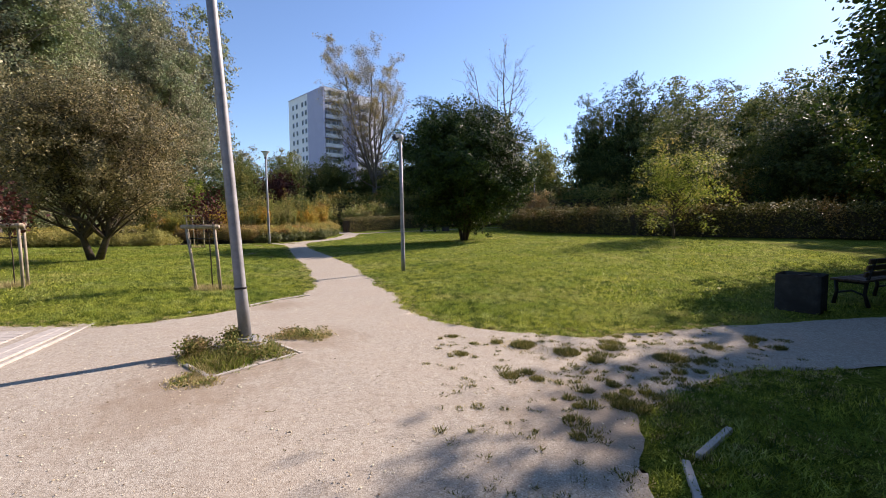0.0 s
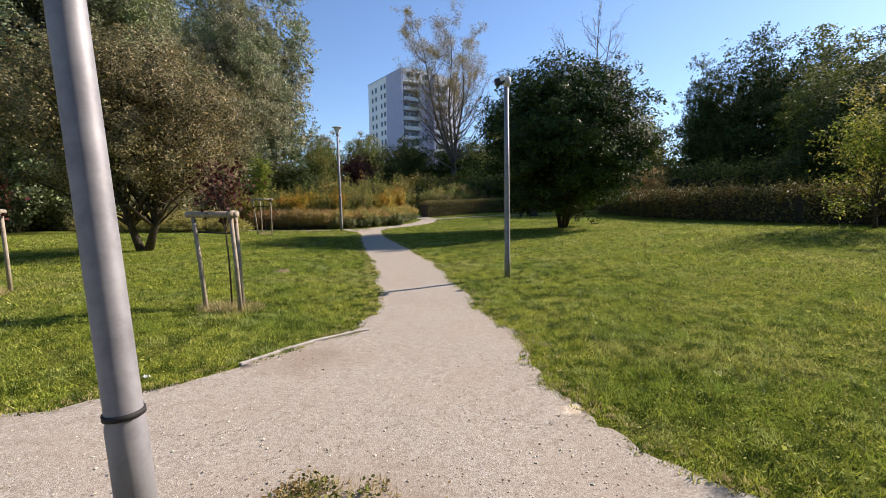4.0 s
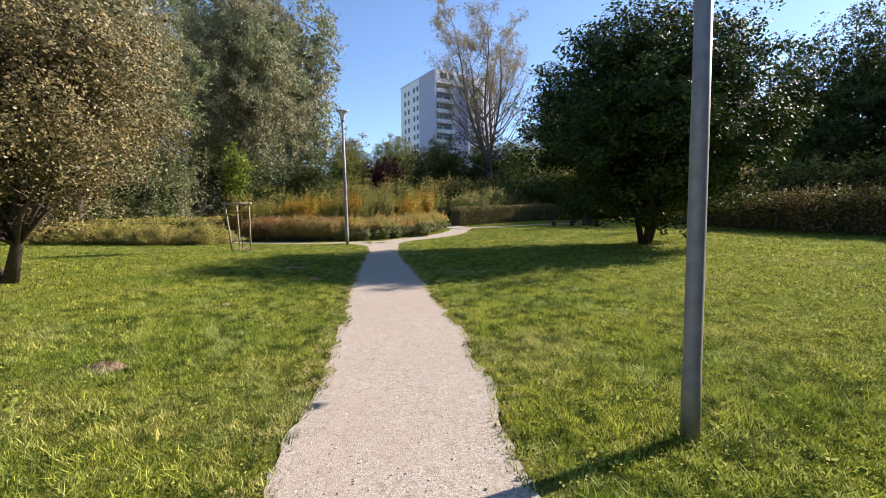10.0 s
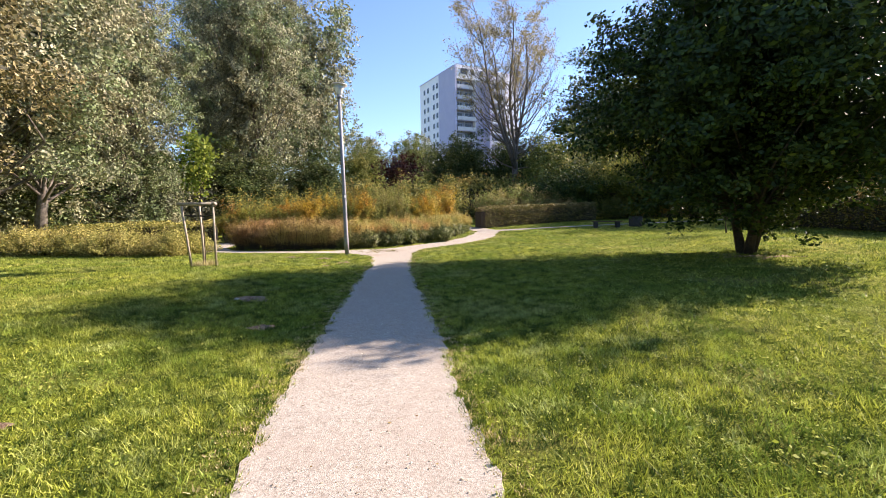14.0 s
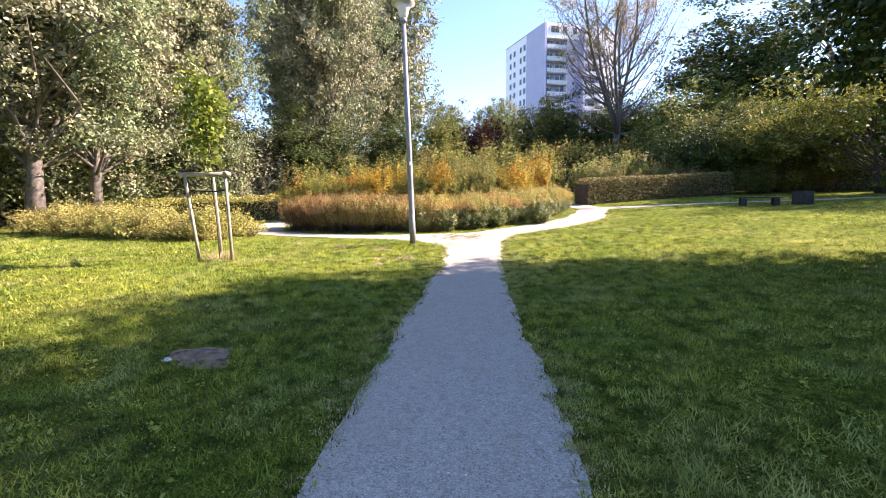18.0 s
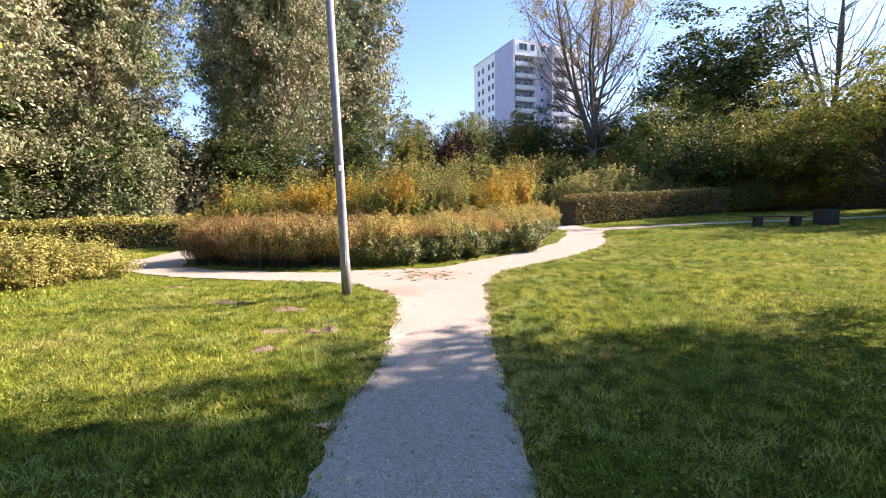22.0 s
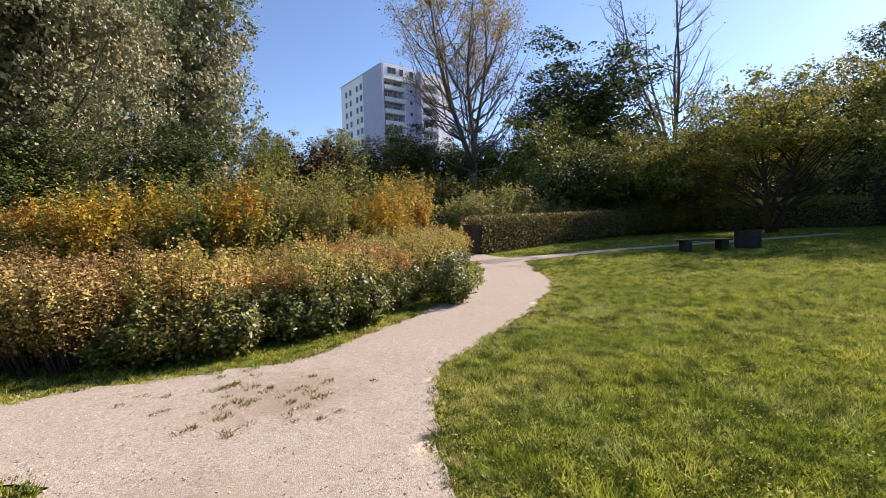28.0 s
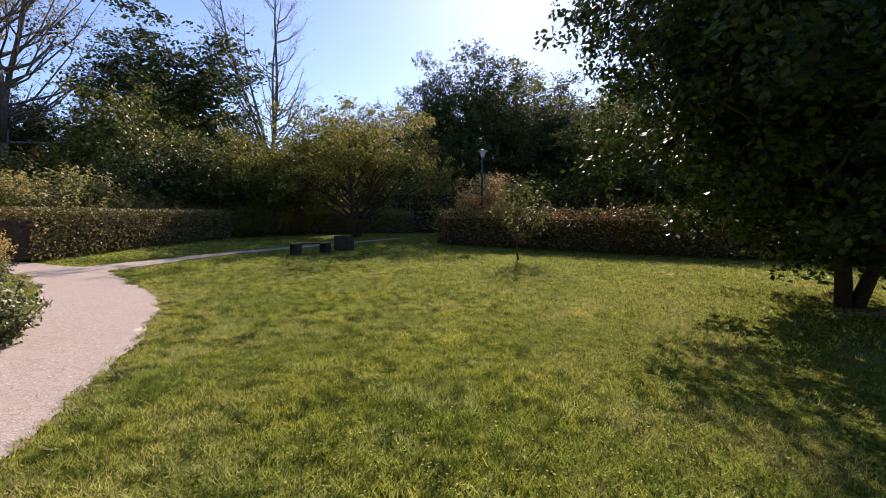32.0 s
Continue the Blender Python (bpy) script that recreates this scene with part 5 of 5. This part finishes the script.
# ==== the wooden deck at the square ====
deck = thing("boardwalk", -7.0, 4.4, 0.0, "pale ribbed wooden boardwalk edge at the gravel square", "boardwalk", rz=2)
board = Build().box((5.2, 0.135, 0.05), None, 0.006).mesh("plank")
for i in range(12):
    part("plank", board, M_PLANK, deck, m=pose(-0.75 + 0.035 * i - 0.42, 1.62 - i * 0.145, 0.006))
for i in range(2):
    part("edge_plank", Build().box((0.15, 2.5, 0.055), pose(1.92 + 0.16 * i, 0.62, 0.008, 0, 0, 13), 0.006), M_PLANK, deck, "grey edging plank")
part("edge_strip", Build().box((0.04, 2.5, 0.06), pose(2.27, 0.66, 0.012, 0, 0, 13), 0.006), M_PLANK, deck, "pale edging strip")


def clear_of_deck(x, y):
    return np.logical_not((x < -4.2) & (y < 6.05))


# ==== edging boards and the weedy patch ====
def edging(x, y, length, turn, label, tilt=0.0):
    top = thing("edging_board", x, y, land_at(x, y) - 0.005, label, "edging board", "edging boards", rz=turn)
    part("board", Build().box((length, 0.045, 0.06), pose(0, 0, 0.008, tilt), 0.008), M_PLANK, top)


edging(1.40, 2.4, 0.42, 70, "short pale edging board in the grass")
edging(1.8, 2.84, 0.55, 40, "short pale edging board in the grass")
edging(-2.47, 4.31, 0.52, -40, "short pale board edging the weedy patch", 10)
edging(-2.06, 4.28, 0.46, 52, "thin pale board edging the weedy patch")
edging(-1.78, 4.66, 0.46, 52, "thin pale board edging the weedy patch")
edging(-1.78, 5.02, 0.5, -42, "short pale board edging the weedy patch", -6)
edging(-2.99, 8.37, 0.52, 51, "half-buried pale strip between gravel and lawn")
edging(-3.22, 7.99, 0.44, 60, "half-buried pale strip between gravel and lawn")
edging(-3.38, 7.6, 0.42, 66, "half-buried pale strip between gravel and lawn")
edging(-2.78, 8.62, 0.3, 40, "half-buried pale strip between gravel and lawn")
foot = thing("lamp_footing", -2.27, 5.12, -0.02, "grey concrete footing block at the lamp post", "footing", rz=12)
part("block", Build().box((0.30, 0.28, 0.09), pose(0.02, 0, 0.045), 0.012), M_FOOTING, foot)
part("slab", Build().box((0.27, 0.25, 0.035), pose(-0.01, 0.02, 0.107), 0.008), M_FOOTING, foot, "upper concrete slab")
part("flange", Build().box((0.20, 0.19, 0.022), pose(-0.07, 0.07, 0.135), 0.005), M_STEEL, foot, "steel base flange")



def plants(name, label, spots, leaf, seed, blade=True, category="weeds", size=0.055):
    """Tufts: (x, y, radius, height, blades) each, in one mesh."""
    r = np.random.default_rng(seed)
    V, n = [], 0
    for x, y, rad, hgt, count in spots:
        a, q = r.uniform(0, 6.283, count), np.sqrt(r.uniform(0, 1, count)) * rad
        px, py = x + np.cos(a) * q, y + np.sin(a) * q
        pz = land(px, py) + 0.008
        if blade:
            tall = hgt * r.uniform(0.4, 1.2, count) * (1.1 - 0.5 * q / rad)
            w, hw = r.uniform(0, 6.283, count), 0.0042 * r.uniform(0.7, 1.6, count)
            out = np.stack([np.cos(a), np.sin(a)], -1) * (tall * r.uniform(0.1, 0.9, count))[:, None] + r.normal(0, 0.25, (count, 2)) * tall[:, None]
            A = np.stack([px - np.cos(w) * hw, py - np.sin(w) * hw, pz], -1)
            B = np.stack([px + np.cos(w) * hw, py + np.sin(w) * hw, pz], -1)
            C = np.stack([px + out[:, 0], py + out[:, 1], pz + tall], -1)
            V.append(np.stack([A, B, C], 1).reshape(-1, 3))
        else:
            c = np.stack([px, py, pz + hgt * r.uniform(0.1, 1, count)], -1)
            V.append(leaf_quads(c, size, r, 0.65)[0])
        n += count
    V = np.concatenate(V)
    k = 3 if blade else 4
    ob = part(name, mesh_np(name, V, np.arange(len(V)).reshape(-1, k)), leaf)
    return tagged(ob, label, category, kind="stuff")


r = np.random.default_rng(8)
spots = [(0.12, 5.56, 0.12, 0.07, 160), (0.2, 4.79, 0.13, 0.09, 220), (0.93, 5.11, 0.24, 0.15, 700), (0.63, 4.09, 0.14, 0.07, 200), (1.37, 4.82, 0.26, 0.13, 600), (1.6, 4.54, 0.14, 0.12, 300), (-0.18, 4.47, 0.08, 0.05, 80), (0.87, 4.02, 0.12, 0.08, 220), (1.83, 4.28, 0.16, 0.06, 200), (0.66, 5.98, 0.09, 0.06, 120), (0.65, 5.26, 0.14, 0.09, 260), (1.9, 5.0, 0.2, 0.1, 400), (2.4, 4.6, 0.3, 0.12, 700), (1.5, 3.4, 0.25, 0.1, 500), (2.2, 5.5, 0.12, 0.08, 160), (3.1, 5.0, 0.2, 0.1, 300), (-3.0, 2.4, 0.1, 0.05, 120)]
BIG_TUFTS = [(x, y, q * 0.55, h * 0.5, n) for x, y, q, h, n in spots]
for x, y in ((2.51, 4.29), (2.13, 3.99), (1.57, 3.59), (1.08, 3.4), (0.9, 3.0), (2.04, 5.13), (1.4, 3.69), (0.72, 4.2), (2.7, 4.5), (3.8, 4.95), (3.9, 5.3), (1.65, 4.75), (1.79, 3.49)):
    for k in range(4):
        BIG_TUFTS.append((x + r.normal(0, 0.14), y + r.normal(0, 0.1), r.uniform(0.04, 0.11), r.uniform(0.03, 0.07), int(r.integers(80, 260))))
for i in range(420):
    spots.append((r.uniform(-0.1, 3.8), r.uniform(2.2, 5.9), r.uniform(0.03, 0.12), r.uniform(0.03, 0.09), int(r.integers(20, 90))))
for i in range(60):
    spots.append((-10.35 + r.normal(0, 0.42), 29.2 + r.normal(0, 0.32), r.uniform(0.05, 0.14), r.uniform(0.04, 0.09), int(r.integers(30, 110))))
for i in range(16):
    spots.append((r.uniform(-3.5, -0.5), r.uniform(2.0, 8.0), r.uniform(0.02, 0.06), r.uniform(0.02, 0.04), int(r.integers(10, 40))))
plants("gravel_weeds", "scattered grass tufts growing through the gravel", [(x, y, q * 0.5, h * 0.55, int(n * 0.6)) for x, y, q, h, n in spots], L_TUFT, 51)
plants("gravel_tufts", "round grass clumps growing in the trodden gravel", BIG_TUFTS, L_TUFT, 60)
plants("dry_gravel_weeds", "dry grass bits scattered on the gravel", [(x, y, q * 1.1, h * 0.4, int(n * 0.3)) for x, y, q, h, n in spots], L_STRAW, 59)
spots = [(-2.26 + u * 0.22 - v * 0.28, 4.74 + u * 0.32 + v * 0.27, 0.13, r.uniform(0.05, 0.17) + 0.07 * max(0, v), 40) for u, v in r.uniform(-1, 1, (56, 2))]
plants("post_weeds", "tangled weeds round the lamp post footing", [(x, y, q, h * 1.15, n * 3) for x, y, q, h, n in spots if 0.62 * (x + 2.26) + 0.78 * (y - 4.74) > -0.1 and math.hypot(x + 2.17, y - 4.98) > 0.2], L_WEED, 52, False, size=0.028)
front = [(x, y) for x, y, *q in spots if 0.62 * (x + 2.26) + 0.78 * (y - 4.74) < 0.02]
plants("bed_grass", "fresh green grass at the front of the weedy patch", [(x, y, 0.13, r.uniform(0.06, 0.13), 130) for x, y in front], L_TUFT, 79)
plants("post_straw", "dry stalks round the lamp post footing", [(x, y, 0.18, 0.10, 110) for x, y, *q in spots[::3]], L_STRAW, 58)
plants("post_grass", "long grass round the lamp post footing", [(x, y, 0.2, 0.09, 150) for x, y, *q in spots[::2]], L_GRASS, 53)
fringe = [(-1.95 + r.normal(0, 0.10), 5.66 + r.normal(0, 0.12), 0.10, r.uniform(0.04, 0.12), 34) for i in range(12)]
fringe += [(-1.62 + r.normal(0, 0.12), 5.62 + r.normal(0, 0.12), 0.08, r.uniform(0.03, 0.08), 26) for i in range(8)]
fringe += [(-2.3 + r.normal(0, 0.09), 4.0 + r.normal(0, 0.09), 0.07, r.uniform(0.02, 0.06), 20) for i in range(9)]
plants("fringe_weeds", "ragged weeds spilling out beside the lamp footing", [(x, y, q, h, n * 2) for x, y, q, h, n in fringe], L_WEED, 76, False, size=0.026)
plants("fringe_straw", "dry grass spilling out beside the lamp footing", [(x, y, 0.14, 0.06, 90) for x, y, *q in fringe], L_STRAW, 77)
back = [(-2.62 + u * 0.2, 4.98 + u * 0.3 + v * 0.1, 0.12, 0.16 + 0.08 * abs(v), 60) for u, v in r.uniform(-1, 1, (16, 2))]
plants("tall_post_weeds", "taller yellowing weeds behind the lamp footing boards", [(x, y, q, h, n * 3) for x, y, q, h, n in back], L_WEED, 78, False, size=0.03)
plants("stake_grass", "long dry grass at the foot of the stakes", [(-5.0, 9.3, 0.34, 0.13, 700), (-4.75, 9.35, 0.3, 0.12, 500), (-12.8, 23.0, 0.3, 0.2, 500), (-9.1, 9.2, 0.3, 0.18, 500)], L_STRAW, 54)
ex, ey = r.uniform(-13, 4, 600000), r.uniform(3.5, 40, 600000)
ed = gravel_distance(ex, ey)
near = (ed > -0.045) & (ed < 0.3 * r.uniform(0, 1, 600000) ** 1.2) & clear_of_deck(ex, ey) & (r.uniform(0, 1, 600000) < 0.55 + 0.5 * wobble(ex, ey, 2.0))
edge = [(x, y, r.uniform(0.02, 0.08), r.uniform(0.02, 0.06), int(r.integers(9, 24))) for x, y in zip(ex[near], ey[near])]
cut = int(len(edge) * 0.55)
plants("verge_grass", "uneven grass tufts fraying the path edges", edge[:cut], L_GRASS, 56)
plants("dry_verge_grass", "dry trampled grass along the path edges", [(x, y, q, h * 0.6, n) for x, y, q, h, n in edge[cut:]], L_STRAW, 57)
spots = []
while len(spots) < 900:
    x, y = r.uniform(-9, 5), r.uniform(6, 27)
    if gravel_distance(np.float64(x), np.float64(y)) > 0.4:
        spots.append((x, y, r.uniform(0.06, 0.2), 0.05, int(r.integers(6, 22))))
plants("clover_weeds", "broad-leaved weeds and clover in the lawn", spots, L_CLOVER, 55, False, size=0.036)


# ==== bare patches in the lawn ====
BARE = []


def clear_of_patches(x, y):
    """True off the bare patches; their ragged rims keep some grass."""
    ok = np.ones(np.shape(x), bool)
    for px, py, rx, ry, turn in BARE[:11]:
        u, v = (x - px) * math.cos(turn) + (y - py) * math.sin(turn), (y - py) * math.cos(turn) - (x - px) * math.sin(turn)
        ok &= (u / rx) ** 2 + (v / ry) ** 2 > 0.5 + 0.45 * wobble(x, y, 9.0)
    return ok


def patch(x, y, rx, ry, turn, high, label, sink=0.0):
    """A low uneven heap of bare earth with a ragged rim."""
    top = tagged(new("bare_patch"), label, "soil patch", "bare patches")
    BARE.append((x, y, rx, ry, radians(turn)))
    top.matrix_basis = pose(x, y, land_at(x, y) - 0.026 - sink, 0, 0, turn)
    rr = np.random.default_rng(int(abs(x * 100) + abs(y * 10)))
    ca, sa = math.cos(radians(turn)), math.sin(radians(turn))

    def bend(u, v):
        return land_at(x + u * ca - v * sa, y + u * sa + v * ca) - land_at(x, y)

    bm = bmesh.new()
    rings, n = [], 22
    for k in range(6):
        f = k / 5
        ring = []
        for j in range(n):
            a = 6.283 * j / n
            wob = 1 + 0.28 * math.sin(3 * a + x) * f + 0.16 * math.sin(7 * a + y) * f
            ring.append(bm.verts.new((math.cos(a) * rx * f * wob, math.sin(a) * ry * f * wob, bend(math.cos(a) * rx * f * wob, math.sin(a) * ry * f * wob) + 0.035 + high * (1 - f * f) - 0.03 * f + float(rr.normal(0, 0.12 * high + 0.004)))))
        rings.append(ring)
    for a, b in zip(rings, rings[1:]):
        for j in range(n):
            bm.faces.new((a[j], b[j], b[(j + 1) % n], a[(j + 1) % n]))
    bmesh.ops.remove_doubles(bm, verts=bm.verts[:], dist=0.0005)
    part("soil", Build().take(bm).mesh("soil", True), M_DIRT, top)


patch(-10.76, 25.55, 0.42, 0.22, 20, 0.015, "bare pinkish heap of dug earth in the lawn")
patch(-10.26, 24.83, 0.40, 0.18, 30, 0.012, "bare sandy patch of dug earth in the lawn")
patch(-9.68, 25.12, 0.17, 0.14, 0, 0.05, "small dark molehill in the lawn")
patch(-9.86, 24.98, 0.12, 0.1, 40, 0.04, "small crumbly molehill in the lawn")
patch(-9.89, 24.31, 0.19, 0.13, 50, 0.025, "small dug patch in the lawn")
patch(-11.9, 25.56, 0.4, 0.07, 10, 0.04, "scraped earth strip in the lawn")
patch(-13.9, 26.2, 0.3, 0.12, 10, 0.02, "bare sandy patch in the lawn")
patch(-8.52, 19.68, 0.46, 0.3, 20, 0.03, "bare brown earth patch in the lawn")
patch(-7.02, 15.31, 0.2, 0.12, 20, 0.02, "bare brown earth patch in the lawn")
patch(-7.08, 18.2, 0.22, 0.14, 30, 0.03, "bare brown earth patch in the lawn")
patch(-6.0, 12.6, 0.2, 0.12, 30, 0.06, "small crumbly molehill in the lawn")
patch(1.4, 26.2, 2.3, 1.9, 10, 0.01, "bare earth and dead leaves under the dense tree", 0.012)
plants("dock_leaves", "pale broad dock leaves lying in the lawn", [(-5.88, 14.35, 0.12, 0.06, 22), (-8.08, 15.93, 0.1, 0.06, 14), (-7.0, 15.2, 0.07, 0.05, 10)], L_CLOVER, 73, False)


def scrap(x, y, size, seed):
    """A crumpled bit of white paper."""
    q = np.random.default_rng(seed)
    top = thing("paper_scrap", x, y, land_at(x, y) + 0.03, "crumpled white scrap of paper in the grass", "litter")
    bm = bmesh.new()
    bmesh.ops.create_grid(bm, x_segments=5, y_segments=4, size=size)
    for v in bm.verts:
        v.co.z += float(q.normal(0, size * 0.22))
        v.co.y *= 0.7
    part("sheet", Build().take(bm), M_LAMP_GLASS, top)


scrap(-8.62, 19.45, 0.04, 3)
scrap(-4.05, 6.96, 0.03, 4)
# this sheet stands in for the white flowers in the weedy patch
scrap(-2.15, 4.6, 0.03, 5)

# ==== the grass ====
def near_walk(x, y):
    return lane_distance(x, y, [(0, 0, 10), (-2.3, 10.5, 11), (-9.4, 28, 12), (-6, 34, 12)]) < 1.2 * wobble(x, y, 0.6)


def thick_by_walk(x, y):
    d = lane_distance(x, y, [(0, 0, 2), (-2.3, 10.5, 2), (-9.4, 28, 2), (-6, 34, 2)])
    luck = np.random.default_rng(17).uniform(0, 1, np.shape(x))
    return luck < np.clip(1.05 - 0.2 * d, 0.3, 1)


def scatter(name, label, count, zone, seed, leaf, size, lift, keep, category):
    """Small flat leaves strewn over a zone."""
    q = np.random.default_rng(seed)
    x, y = q.uniform(zone[0], zone[1], count), q.uniform(zone[2], zone[3], count)
    ok = keep(x, y)
    x, y = x[ok], y[ok]
    c = np.stack([x, y, land(x, y) + lift * q.uniform(0.4, 1.3, len(x))], -1)
    v, f = leaf_quads(c, size, q, 0.8)
    v = v.reshape(-1, 4, 3)
    v[:, :, 2] = c[:, None, 2] + (v[:, :, 2] - c[:, None, 2]) * 0.35
    return tagged(part(name, mesh_np(name, v.reshape(-1, 3), f), leaf), label, category, kind="stuff")


grass("lawn_grass", "short green lawn grass beside the footpath", 3500000, (-15, 6, -1, 40), 5, 0.050, 0.0085, lambda x, y: clear_of_deck(x, y) & near_walk(x, y) & thick_by_walk(x, y) & clear_of_patches(x, y))
grass("far_lawn_grass", "short green lawn grass further off", 560000, (-25, 13, 5, 50), 6, 0.048, 0.018, lambda x, y: clear_of_deck(x, y) & np.logical_not(near_walk(x, y)))
scatter("clover", "small clover leaves spread through the lawn", 330000, (-15, 6, 1, 40), 71, L_CLOVER, 0.020, 0.045, lambda x, y: clear_of_deck(x, y) & near_walk(x, y) & clear_of_patches(x, y) & (gravel_distance(x, y) > 0.12) & (wobble(x, y, 0.8) > -0.35), "clover")
scatter("leaf_litter", "bits of fallen leaf and twig on the path", 2600, (-12, 4, 1, 40), 72, L_LITTER, 0.022, 0.022, lambda x, y: gravel_distance(x, y) < -0.02, "leaf litter")


def pebbles(name, label, count, zone, seed):
    """Loose stones: small uneven eight-sided lumps lying on the gravel."""
    q = np.random.default_rng(seed)
    x, y = q.uniform(zone[0], zone[1], count), q.uniform(zone[2], zone[3], count)
    ok = gravel_distance(x, y) < -0.03
    x, y = x[ok], y[ok]
    n = len(x)
    s = 0.003 + 0.007 * q.uniform(0, 1, n) ** 3
    a = q.uniform(0, 6.283, n)
    c = np.stack([x, y, land(x, y) + 0.017], -1)
    u = np.stack([np.cos(a), np.sin(a), np.zeros(n)], -1) * (s * q.uniform(0.8, 1.5, n))[:, None]
    v = np.stack([-np.sin(a), np.cos(a), np.zeros(n)], -1) * (s * q.uniform(0.7, 1.1, n))[:, None]
    w = np.stack([np.zeros(n), np.zeros(n), s * q.uniform(0.5, 0.9, n)], -1)
    V = np.stack([c + u, c + v, c - u, c - v, c + w, c - w], 1).reshape(-1, 3)
    tri = np.array([[0, 1, 4], [1, 2, 4], [2, 3, 4], [3, 0, 4]])
    F = (np.arange(n)[:, None, None] * 6 + tri[None]).reshape(-1, 3)
    return tagged(part(name, mesh_np(name, V, F), L_PEBBLE), label, "pebbles", kind="stuff")


pebbles("loose_stones", "loose pale and dark pebbles strewn on the gravel", 66000, (-6, 3, 0.8, 30), 91)
pebbles("loose_stones", "loose pale and dark pebbles strewn on the gravel", 30000, (-12, -6, 20, 34), 92)
